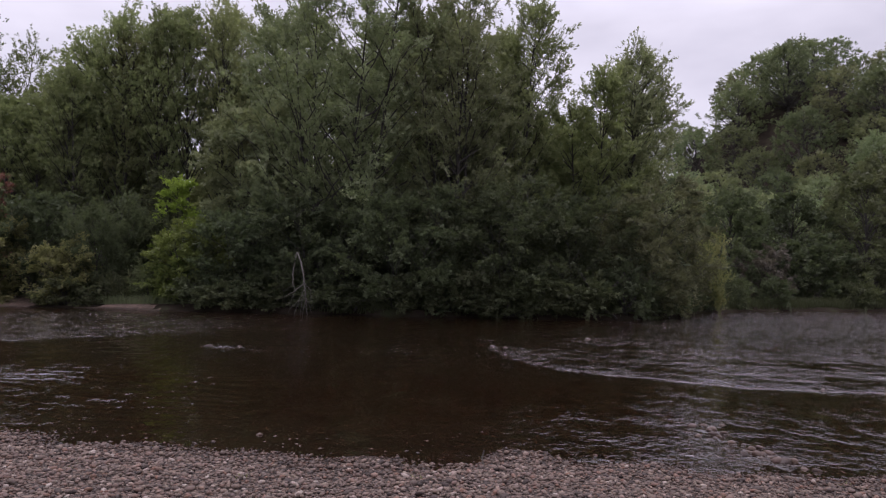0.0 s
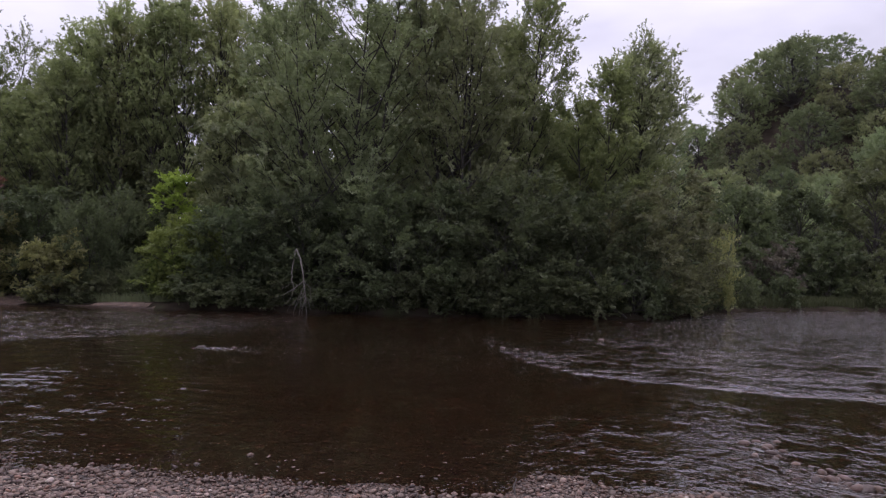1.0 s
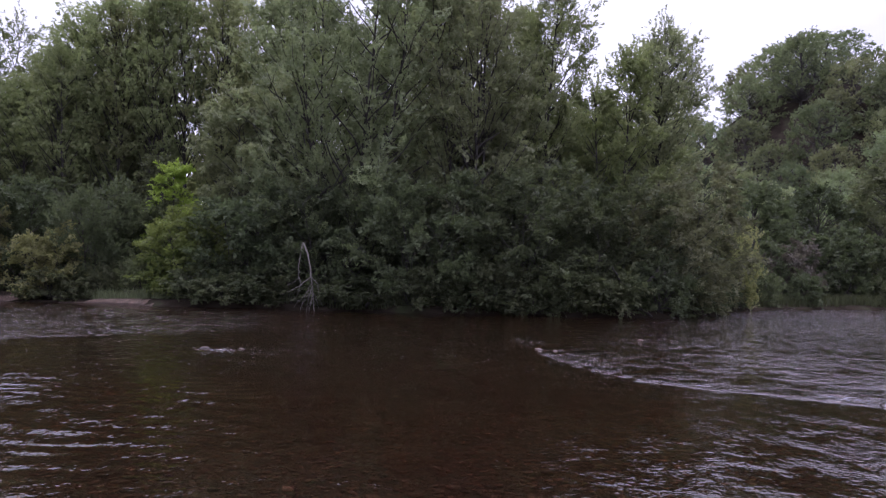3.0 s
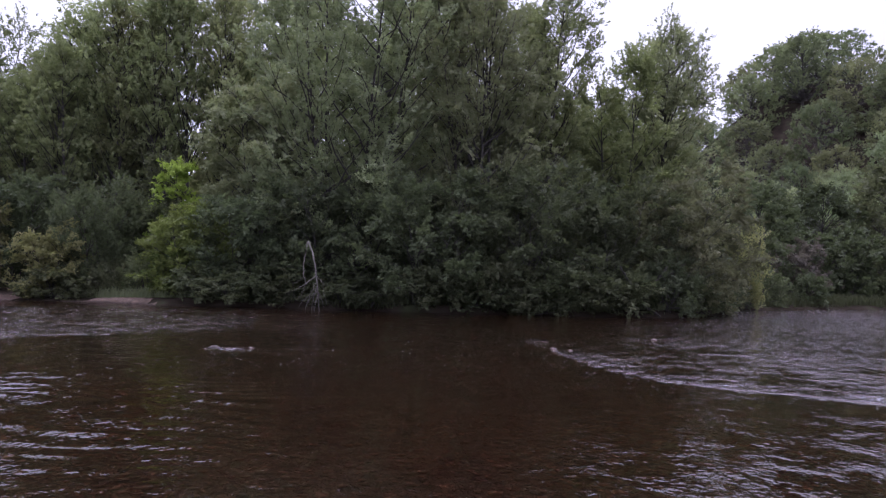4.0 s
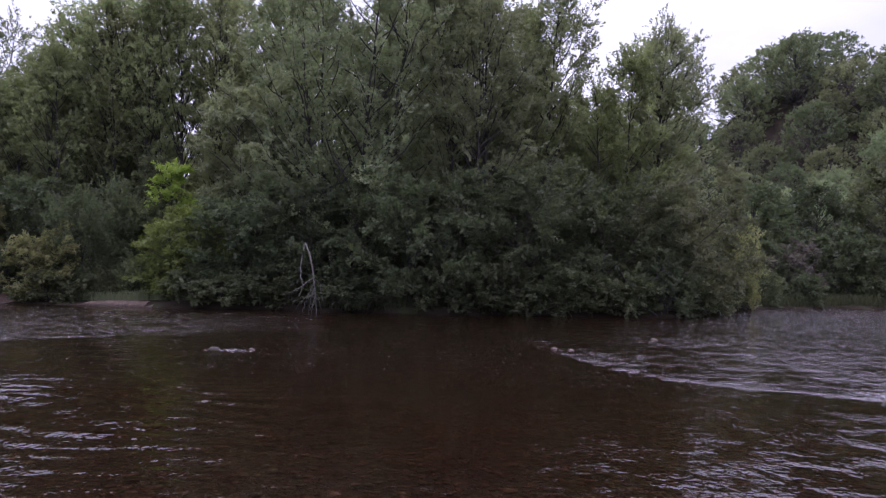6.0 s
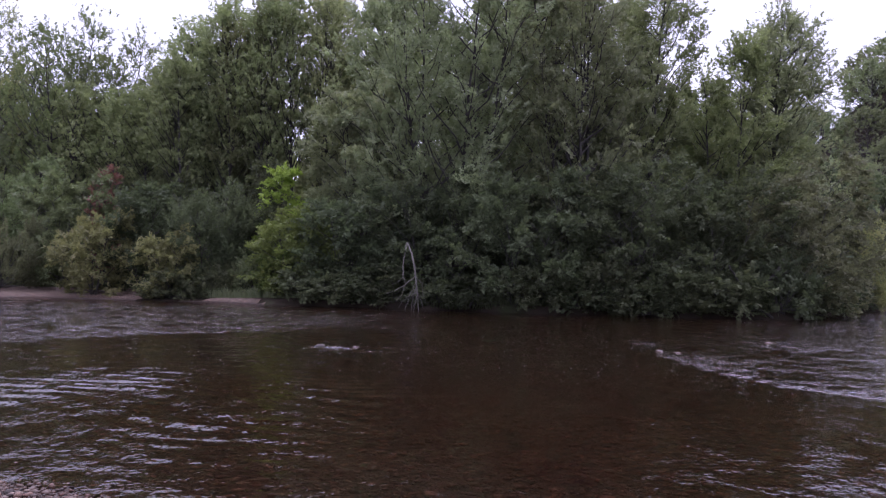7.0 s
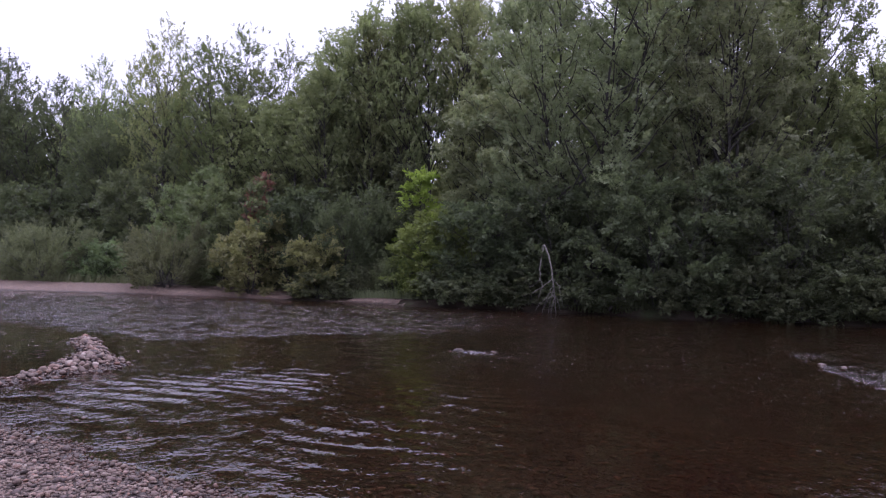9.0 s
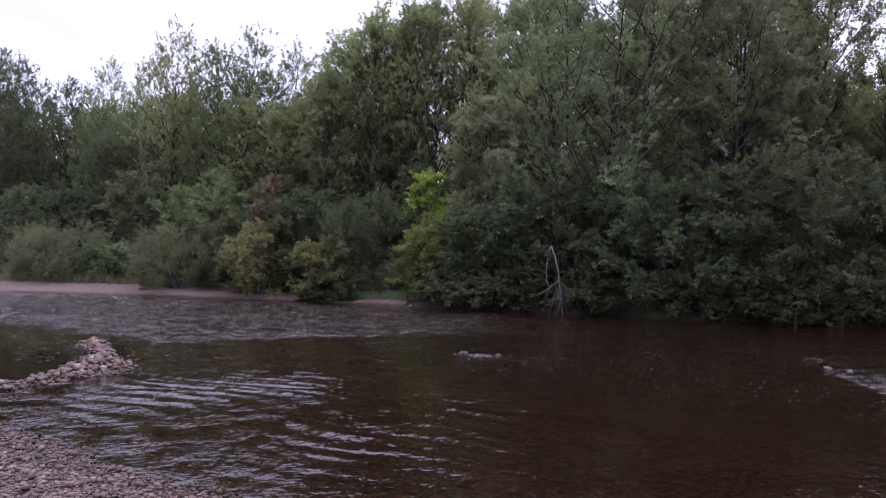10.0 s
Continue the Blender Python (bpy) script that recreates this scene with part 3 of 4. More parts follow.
streak = 0.75 * waves(X * 0.6, Y, 21, 12, 1.6, 4.5) + 0.45 * waves(X * 0.5, Y, 22, 14, 0.5, 1.4)
turb = turb * (1 + 0.8 * np.clip(streak, -1.1, 1.0) * np.clip(riffle * smooth_step(0.3, 1.4, past) * smooth_step(11, 7, past) + 0.4 * fast, 0, 1))
turb = turb + 0.11 * smooth_step(-1.0, 1.5, X) * smooth_step(9.5, 7.5, Y)
turb = np.clip(turb * (1 - 0.97 * pool), 0.004, 1.2)
warp = 0.35 * waves(X, Y, 13, 8, 2.5, 6)
phase = 2 * math.pi * (Y * 0.96 + X * 0.27 + warp) / 0.37
swell = np.sin(phase) + 0.45 * np.sin(phase * 1.73 + 2.2 * waves(X, Y, 14, 6, 1.2, 3)) + 0.35 * waves(X, Y, 15, 14, 0.4, 1.0)
Z = 0.0115 * lap * swell + 0.002 * side * waves(X, Y, 16, 24, 0.25, 0.7)
Z += (0.009 * riffle + 0.009 * fast + 0.01 * wake + 0.008 * stony) * waves(X * 0.9, Y, 17, 40, 0.35, 1.1) * (1 + 0.5 * np.clip(streak, -1, 1)) + 0.03 * collar + 0.008 * crest * (0.6 + 0.4 * waves(X, Y, 18, 8, 0.4, 1.6))
Z += 0.0016 * waves(X, Y, 19, 20, 0.35, 1.2) * (1 - pool)
Z = Z * (0.35 + 0.65 * smooth_step(-0.02, -0.12, ground_z(X, Y)))
me = mesh_of("water", np.stack([X, Y, Z], -1), Q, WATER, True)
# White water at stones and crests, plus painted sky sheen along the riffle.
foam_sheen = np.clip(0.2 * crest * np.clip(0.45 + 0.5 * waves(X, Y, 20, 10, 0.5, 2.2), 0, 1) + 0.3 * riffle * smooth_step(9, 0, past) * np.clip(0.7 + 0.6 * streak, 0, 1) + 0.55 * collar + 0.3 * np.exp(-((past - 0.7) / 0.8) ** 2) * riffle * np.clip(0.6 + 0.5 * waves(X, Y, 24, 10, 1.2, 4.0), 0.1, 1) + 0.35 * ridge2 + 0.25 * stony + 0.5 * tongue + 0.12 * wake * smooth_step(-2.6, -5.0, X) + 0.05 * fast, 0, 1)
for key, vals in (("turbulence", turb), ("foam_sheen", foam_sheen)):
    at = me.attributes.new(key, "FLOAT", "POINT")
    at.data.foreach_set("value", vals.astype(np.float32))
water = tagged(new("water", me), "dark peaty river water with ripples and pale riffles", "river", kind="structure")
water.visible_shadow = False


# ---- trees on the far bank ----
def gz(x, y):
    return float(ground_z(np.array([x]), np.array([y]))[0])


def spot(x, y):
    return (x, y, gz(x, y) - 0.05)


tree("riverside_tree", 1, spot(-5.2, 36.2), 18.4, 5.9, LEAF_WILLOW, "large grey-green willow with dark spreading limbs on the bank", stems=5, splay=0.45, boughs=190,
     crown_base=0.1, leaves=128000, leaf=0.12, split=True, low=0.75, peak=0.55, blunt=0.42, clump=1.15, loose=1.6, rise=1.1, arch=-0.12, lift=0.3, hang=0.2)
tree("riverside_tree", 2, spot(1.2, 37.5), 18.6, 4.5, LEAF_WILLOW, "tall grey-green willow with forked dark trunk above the bank", stems=4, splay=0.4, boughs=140,
     crown_base=0.16, leaves=92000, leaf=0.12, split=True, low=0.7, peak=0.55, blunt=0.42, clump=1.15, loose=1.6, rise=1.2, arch=-0.12, lift=0.35, hang=0.2, lean=(-0.05, 0))
tree("riverside_tree", 3, spot(4.7, 40.6), 17.6, 3.1, LEAF_POPLAR, "slender green poplar rising behind the willows", stems=2, splay=0.3, boughs=150, crown_base=0.15, rise=1.3, arch=-0.15, leaves=92000, leaf=0.115, split=True,
     low=0.8, peak=0.55, point=3.0, blunt=0.5, lift=0.4, loose=1.8, uneven=0.2, clump=1.25)
tree("riverside_tree", 14, spot(12.4, 43.4), 15.9, 2.9, LEAF_WILLOW, "slender pale-leaved poplar with a loose airy crown", boughs=190, crown_base=0.05, rise=1.0, arch=-0.1, leaves=96000, leaf=0.11, split=True, low=1.0, peak=0.6,
     point=4.5, blunt=0.5, lift=0.3, loose=1.8, uneven=0.18, subs=6, clump=1.0, shell=0.3)
tree("riverside_tree", 15, spot(8.8, 41.2), 14.4, 3.3, LEAF_ASPEN, "green alder between taller trees", stems=2, splay=0.35, boughs=90, crown_base=0.04, leaves=70000, clump=1.15, split=True, low=0.9, peak=0.4, rise=1.0, arch=-0.05)
tree("riverside_tree", 6, spot(-10.2, 37.6), 11.4, 3.3, LEAF_WILLOW, "rounded green willow with pale leaf sprays", stems=3, splay=0.4, boughs=80, crown_base=0.06, leaves=60000, split=True, low=0.85, peak=0.5, rise=0.7, arch=0.2, lift=0.1, hang=0.5)

shrub_kw = dict(category="shrub", crown_base=0.05, low=0.92, peak=0.35, rise=0.75, arch=0.2, boughs=46, subs=10, shell=0.68, tip_from=3.4, trunk_r=0.07, leaf=0.115, sides=5, lift=0.12, hang=0.45, uneven=0.22, spray=0.32)
UPRIGHT = dict(crown_base=0.02, rise=1.7, arch=-0.05, lift=0.7, hang=0.05, leaf=0.095, spray=0.42, low=0.85, peak=0.5, uneven=0.18)


def shrub(seed, x, y, h, r, mat, label, leaves=9000, stems=3, splay=0.5, **kw):
    kw.setdefault("twigs", seed in (21, 22, 27, 28, 36))
    return tree("shrub", seed, spot(x, y), h, r, mat, label, stems=stems, splay=splay, leaves=round(leaves * 2.3), **{**shrub_kw, **kw})


DARK = "dense green alder shrub overhanging the river, shade in its leaf colour"
shrub(21, -1.6, 33.1, 5.6, 3.6, LEAF_GREEN_SHADED, DARK, 17000, boughs=60)
shrub(22, 3.2, 33.5, 6.4, 3.7, LEAF_GREEN_SHADED, DARK, 17000, boughs=60)
shrub(23, 7.0, 33.8, 5.6, 3.1, LEAF_GREEN_SHADED, DARK, 13000, boughs=52)
shrub(24, 10.6, 34.9, 6.8, 3.2, LEAF_OLIVE, "olive-green willow bush leaning over the water", 15000, boughs=56, hang=0.7)
shrub(25, 13.8, 39.8, 5.8, 2.6, LEAF_OLIVE, "olive-green willow bush at the bend of the bank", 10000)
shrub(26, 17.4, 43.2, 4.7, 1.4, LEAF_YELLOW, "yellowing young bush at the end of the bank", 4500, **{**UPRIGHT, "uneven": 0.4})
shrub(27, -5.6, 33.5, 5.6, 2.9, LEAF_GREEN_SHADED, DARK, 14000, boughs=52)
shrub(28, -9.8, 33.5, 5.1, 2.7, LEAF_OSIER, "rounded green bush over an undercut bank", 13000, boughs=52)
shrub(29, -11.9, 33.2, 4.1, 1.8, LEAF_SPRING, "fresh green bush beside a gravel landing", 8000)
shrub(51, -12.9, 33.4, 2.4, 0.8, LEAF_SPRING, "small yellow-green bush beside a gravel landing", 1500, uneven=0.4, boughs=26)
shrub(30, -14.1, 37.2, 6.4, 1.05, LEAF_LIME, "bright lime-green young tree among darker bushes", 3200, stems=1, boughs=34, uneven=0.4, leaf=0.13)
shrub(31, -15.3, 36.4, 4.4, 1.8, LEAF_GREEN_SHADED, "dark green bush at the wood's edge", 7000)
shrub(52, -15.6, 38.4, 6.8, 1.3, LEAF_GREEN_SHADED, "dark green young tree at the wood's edge", 5000, stems=1, point=1.4)
shrub(32, -16.9, 35.0, 5.1, 2.2, LEAF_OSIER, "rounded grey-green willow bush", 12000, **UPRIGHT)
shrub(33, -18.1, 33.4, 2.8, 1.3, LEAF_YELLOW, "low yellow-green bush at the water's edge", 4500, uneven=0.4)
shrub(34, -20.4, 35.0, 5.5, 1.8, LEAF_OSIER, "upright grey-green willow bush", 9000, stems=4, uneven=0.45, point=1.5)
shrub(35, -22.0, 33.7, 3.7, 1.8, LEAF_YELLOW, "yellow-green bush on the gravel bank", 6000, uneven=0.4)
shrub(36, -23.1, 36.4, 6.0, 0.9, LEAF_RUST, "dead bush with rust-brown leaves", 2000, stems=2, uneven=0.5, lift=0.6)
shrub(37, -25.0, 36.0, 5.8, 2.4, LEAF_FRESH, "tall green bush behind the gravel bank", 12000, uneven=0.35)
shrub(38, -27.3, 33.9, 2.9, 2.9, LEAF_OLIVE, "olive-brown osier thicket on the gravel bar", 11000, **{**UPRIGHT, "stems": 5})
shrub(39, -33.4, 35.4, 2.3, 1.4, LEAF_FRESH, "small bright green bush on the gravel bar", 3500)
shrub(40, -36.0, 34.0, 3.1, 2.9, LEAF_OLIVE, "olive-grey osier thicket on the gravel bar", 11000, **{**UPRIGHT, "stems": 5})
shrub(41, -29.9, 38.5, 6.8, 2.6, LEAF_FRESH, "green sapling thicket at the wood edge", 10000, uneven=0.35)
shrub(42, -35.1, 40.5, 8.6, 3.2, LEAF_OSIER, "tall grey-green sapling thicket", 13000, stems=4, uneven=0.4, point=1.5)
shrub(43, -45.4, 42.0, 6.9, 3.6, LEAF_GREEN_SHADED, "green sapling thicket at the wood edge", 10000)
shrub(44, -42.0, 38.0, 3.2, 3.0, LEAF_OLIVE, "olive osier thicket on the gravel bar", 8000, **UPRIGHT)

shrub(48, -14.0, 33.9, 1.6, 1.1, LEAF_FRESH, "low fresh green bush on the gravel landing", 2500, **UPRIGHT)
shrub(49, -15.7, 34.3, 1.3, 1.0, LEAF_OLIVE, "low olive bush on the gravel landing", 2200, **UPRIGHT)

LOW = "low bush trailing in the river's edge, shade in its leaf colour"
low = [shrub(46, -0.5, 31.7, 1.7, 1.4, LEAF_GREEN_SHADED, LOW, 2600, group="low bushes along the bank", boughs=30), shrub(47, 5.2, 31.8, 1.4, 1.5, LEAF_GREEN_SHADED, LOW, 2600, group="low bushes along the bank", boughs=30)]
for i, (x, d, h) in enumerate([(-10.9, 0.6, 0.8), (-8.6, 0.9, 1.0), (-6.9, 0.6, 0.6), (-17.6, 0.9, 0.8), (1.9, 0.6, 1.1), (7.3, 0.6, 1.0), (9.1, 0.4, 1.3), (12.0, 0.6, 1.1), (16.2, 1.0, 1.0), (20, 1.2, 1.3), (24.5, 1.2, 1.2), (33, 1.2, 1.3), (-9.7, 0.4, 0.6), (-5.0, 0.7, 0.7), (0.7, 0.4, 0.7), (3.4, 0.3, 0.8), (6.3, 0.4, 0.7), (10.3, 0.5, 1.0), (-1.9, 0.5, 0.8), (13.8, 0.8, 1.2)]):
    y = float(np.interp(x, FAR_X, FAR_Y)) + d
    copy_thing(low[i % 2], Matrix.LocRotScale(spot(x, y), Euler((0, 0, i * 2.1)), (1, 1, h)))
thicket = [shrub(45, -21.5, 40.0, 5.5, 3.0, LEAF_GREEN_SHADED, "dark undergrowth beneath the poplars", 4000, group="undergrowth", leaf=0.2, spray=0.5)]
for x, y, h in [(-26, 41, 5), (-17.5, 40.5, 5.0), (-13, 40, 5), (-8, 39.5, 5), (-2, 39.5, 6), (4, 39, 6), (8, 38.5, 6), (-31, 43, 6), (-39, 43.5, 6), (-50, 44.5, 6), (12.5, 41.5, 5), (-57, 43, 5), (-22, 50, 6), (-12, 51, 6), (-2, 50, 6), (5, 44, 5), (0, 43, 6), (-5, 43, 5), (9, 46, 5), (11, 44.5, 6.5), (14.5, 45.5, 5.5), (-44, 43.5, 5), (-46.5, 46, 6)]:
    copy_thing(thicket[0], Matrix.LocRotScale(spot(x, y), Euler((0, 0, x * 1.7)), (1.05, 1.05, h / 5.5)))

# tall poplars behind: four grown, the others alike
POPLAR = "tall poplar with dark bare lower trunk and green crown"
TALL = (17.4, 18.2, 17.6, 15.8)
pops = [tree("poplar", 50 + i, spot(px, py), TALL[i], r, m, POPLAR, group="poplars behind the bank", crown_base=cb, stems=st, splay=0.42, boughs=230, rise=1.1, arch=-0.12, leaves=45000, leaf=0.135, low=0.7, shell=0.3, clump=1.25,
             peak=0.5, point=3.4, blunt=0.5, lift=0.45, hang=0.1, spray=0.42, loose=1.8, uneven=0.25, twigs=False)
        for i, (px, py, m, cb, r, st) in enumerate([(-20.9, 44.0, LEAF_POPLAR, 0.34, 3.0, 2), (-19.0, 46.0, LEAF_POPLAR, 0.36, 2.8, 2), (-32.7, 46.0, LEAF_ASPEN, 0.1, 4.3, 4), (-54.1, 51.0, LEAF_OSIER, 0.12, 4.4, 3)])]
rng = np.random.default_rng(8)
for k, x, y, h, w in [(0, -13.8, 44.2, 18.6, 0.85), (1, -12.6, 47.0, 18.6, 1.1), (1, -24.6, 46.0, 14.8, 1.1), (2, -38.3, 47.0, 18.2, 0.85), (2, -28.9, 47.2, 16.3, 0.85), (3, -26.2, 49.5, 14.4, 0.9),
                      (2, -46.5, 50.0, 17.2, 0.85), (3, -59.5, 50.0, 18.6, 1.0), (3, -66, 52.0, 20, 1.0), (3, -43.0, 46, 11.0, 0.8), (1, -9.0, 45.5, 19.2, 1.3), (0, 0.5, 44.5, 18.4, 1.2), (1, -4.0, 47.0, 19.2, 1.4),
                      (3, -50.5, 54, 15.5, 1.0), (2, -35.3, 49.5, 16.2, 0.8), (3, -41.8, 52.0, 15.0, 1.0), (3, -44.8, 48.0, 13.0, 0.85), (2, -21.9, 50, 15.8, 0.85), (2, -14.0, 51, 16.2, 0.8), (1, 5.2, 47.0, 17.6, 0.9), (1, 14.9, 52.0, 15.6, 0.75)]:
    copy_thing(pops[k], Matrix.LocRotScale(spot(x, y), Euler((0, 0, rng.uniform(0, 6.28))), (w, w, h / TALL[k])))

SLIM = "slender poplar with a long bare dark trunk"
slim = tree("slender_poplar", 64, spot(-16.6, 42.5), 17.0, 2.1, LEAF_POPLAR, SLIM, group="slender poplars", crown_base=0.45, boughs=44, rise=1.7, arch=-0.1, leaves=13000, leaf=0.125, low=0.5, lift=0.5,
            point=2.8, blunt=0.5, loose=1.7, uneven=0.25, trunk_r=0.16, twigs=False, split=True)
for x, y, h in [(-19.6, 42.8, 16.5), (-23.2, 43.2, 13), (-15.3, 42.8, 17.5), (-27.2, 44.0, 12), (-17.9, 43.4, 17.5), (-30.6, 44.5, 12.5), (-21.9, 42.2, 13.5), (-25.3, 43.6, 12), (-22.5, 44.8, 15.5)]:
    copy_thing(slim, Matrix.LocRotScale(spot(x, y), Euler((0.02 * math.sin(x), 0.03 * math.cos(x * 3), x * 2)), (1, 1, h / 17)))
BACK = "dense dark green tree deep in the wood"
deep = tree("deep_wood_tree", 66, spot(-30, 57), 11.0, 4.4, LEAF_POPLAR, BACK, group="trees deep in the wood", crown_base=0.02, stems=3, splay=0.42, boughs=70, rise=0.9, leaves=9000, leaf=0.34, low=0.9,
            spray=0.7, twigs=False)
for x, y, h in [(-37, 58, 14), (-33, 55, 13), (-41, 56, 14), (-48, 57, 14), (-56, 57, 15), (-65, 56, 16), (-28, 56, 12), (-23, 56, 10.5), (-17, 58, 9.0), (-12, 56, 9.5), (-6.5, 57, 13.5), (-0.5, 56, 14), (-3.5, 55, 13.5), (2.5, 55, 13.5), (5.5, 56, 12.5), (-44, 59, 14), (-52, 60, 14), (-61, 60, 15), (-70, 58, 16), (10.5, 57, 9), (-20, 52.5, 8), (-14.8, 52, 8), (-9.5, 51.5, 9.5), (-3.5, 52, 9), (3, 50.5, 9), (8.2, 47.5, 12.2), (11.4, 49.0, 12.2), (6.0, 46.5, 11.5)]:
    copy_thing(deep, Matrix.LocRotScale(spot(x, y), Euler((0, 0, x)), (1, 1, h / 11)))

# ---- the wooded hill and the far bank downstream ----
HILL = "broad deciduous tree in the hillside wood"
protos = [tree("hill_tree", 70 + i, spot(px, py), 9.0, 4.3, LEAF_HILL_HAZE, HILL, group="trees of the wooded hill", crown_base=0.04, boughs=130, rise=0.8, arch=0.15, leaves=15000, leaf=0.2, spray=0.4, low=1.0, peak=pk,
               point=pt, subs=5, shell=0.8, tip_from=3.8, clump=0.62, hang=0.1, turned=0.78, loose=1.6, sides=5, trunk_r=0.2, twigs=False, uneven=0.14) for i, (px, py, pk, pt) in enumerate([(40, 84, 0.45, 2.2), (50, 90, 0.35, 1.7), (62, 96, 0.5, 2.6)])]
BANK = "green tree at the foot of the wooded hill, shade in its leaf colour"
feet = [tree("bank_tree", 75 + i, spot(px, py), 9.0, 3.7, LEAF_GREEN_SHADED, BANK, group="trees at the foot of the hill", crown_base=0.05, boughs=110, rise=0.9, leaves=19000, leaf=0.19, spray=0.4, low=1.0, subs=6, shell=0.75, tip_from=3.6, clump=0.7, uneven=0.16, turned=0.7, loose=1.5,
             sides=5, trunk_r=0.2, twigs=False) for i, (px, py) in enumerate([(24.6, 57.5), (31, 60)])]
placed = [(40, 84), (50, 90), (62, 96), (24.6, 57.5), (31, 60)]
for _ in range(6000):
    x, y = rng.uniform(8, 130), rng.uniform(56, 152)
    if y < np.interp(x, FAR_X, FAR_Y) + 4 or x < 0.34 * y - 14 or x > 0.8 * y + 3:
        continue
    if all(math.hypot(x - a, y - b) > 5.3 + 0.017 * y for a, b in placed):
        placed.append((x, y))
        s = rng.uniform(0.92, 1.4)
        kind = feet[len(placed) % 2] if y < 74 else protos[len(placed) % 3]
        copy_thing(kind, Matrix.LocRotScale(spot(x, y), Euler((0, 0, rng.uniform(0, 6.28))), (s, s, s * rng.uniform(0.85, 1.15) * (0.88 if y > 100 else 1.0))))
shrub(60, 25.4, 52.6, 4.4, 2.2, LEAF_BROWN, "brownish bush on the far bank downstream", 4500, leaf=0.17, uneven=0.4)
shrub(61, 30.2, 54.6, 5.4, 3.0, LEAF_GREEN_SHADED, "green bush on the far bank downstream", 6000, leaf=0.18)
shrub(62, 35.6, 56.0, 5.0, 3.2, LEAF_GREEN_SHADED, "green bush on the far bank downstream", 6000, leaf=0.18)
shrub(63, 21.0, 50.6, 4.4, 2.6, LEAF_GREEN_SHADED, "green bush on the far bank downstream", 5000, leaf=0.18)
shrub(64, 41.6, 57.5, 5.0, 3.2, LEAF_GREEN_SHADED, "green bush on the far bank downstream", 6000, leaf=0.18)


# ---- dead branch, roots and grass at the water's edge ----
branch = tagged(new("dead_branch"), "bleached dead branch hanging from a bush into the river", "branch")
branch.matrix_world = pose(-5.95, 30.6, 0.05)
BOUGHS = [
    ("bough", [(-0.43, 0.5, 2.75), (-0.12, 0.2, 2.1), (0.02, 0.05, 1.35), (0.14, 0, 0.7), (0.2, -0.05, -0.12)], 0.05, 0.02),
    ("bough", [(-0.45, 0.5, 2.7), (-0.55, 0.25, 1.9), (-0.5, 0.1, 1.3), (-0.35, 0, 0.95)], 0.036, 0.016),
    ("bough", [(0.03, 0.05, 1.35), (-0.45, -0.05, 0.95), (-0.85, -0.1, 0.72), (-1.15, -0.1, 0.6)], 0.028, 0.01),
    ("twig", [(0.05, 0.02, 1.1), (-0.2, -0.05, 0.55), (-0.36, -0.1, -0.05)], 0.022, 0.008),
    ("twig", [(0.08, 0.02, 0.95), (-0.05, -0.1, 0.45), (-0.1, -0.1, -0.1)], 0.022, 0.008),
    ("twig", [(0.1, 0, 0.8), (0.1, -0.15, 0.4), (0.02, -0.2, -0.1)], 0.018, 0.007),
    ("twig", [(0.14, 0, 0.7), (0.28, -0.1, 0.4), (0.4, -0.1, 0.05)], 0.018, 0.007),
    ("twig", [(-0.4, -0.05, 0.97), (-0.5, -0.1, 0.6), (-0.75, -0.1, 0.25)], 0.014, 0.006),
    ("twig", [(-0.2, -0.05, 0.55), (-0.5, -0.1, 0.3), (-0.62, -0.1, 0.02)], 0.013, 0.005),
    ("twig", [(0.02, 0.05, 1.35), (0.3, 0.0, 1.05), (0.36, -0.05, 0.62), (0.52, -0.1, 0.2)], 0.018, 0.006),
    ("twig", [(0.1, 0, 0.85), (-0.12, -0.2, 0.5), (-0.28, -0.2, 0.1)], 0.013, 0.005),
    ("twig", [(0.16, 0, 0.6), (0.06, -0.22, 0.3), (-0.02, -0.25, 0.02)], 0.013, 0.005),
    ("twig", [(-0.5, 0.1, 1.3), (-0.75, 0.0, 1.05), (-0.95, -0.05, 0.95)], 0.012, 0.005),
]
for name, pts, r0, r1 in BOUGHS:
    tubes = Tubes()
    p = np.array(pts)
    u = np.linspace(0, len(p) - 1, 4 * len(p))
    fine = np.stack([np.interp(u, range(len(p)), p[:, i]) for i in range(3)], -1) + np.random.default_rng(len(pts)).normal(0, 0.012, (len(u), 3))
    tubes.add(fine, r0 * 0.85, r1 * 0.8, 6)
    part(name, tubes.mesh(name, BARK_PALE), branch)

rng = np.random.default_rng(31)
roots = tagged(new("exposed_roots"), "grey exposed tree roots on the undercut bank", "roots")
roots.matrix_world = pose(-3.7, 31.8, -0.12)
for i in range(11):
    tubes = Tubes()
    x0 = rng.uniform(-0.5, 0.6)
    tubes.add(grow_line(rng, (x0, 0.5, rng.uniform(0.45, 0.75)), (rng.uniform(-0.6, 0.6), -0.7, -0.25), rng.uniform(0.9, 1.4), 9, -0.7, 0.12), rng.uniform(0.09, 0.17), 0.04, 7)
    part("root", tubes.mesh("root", BARK), roots)


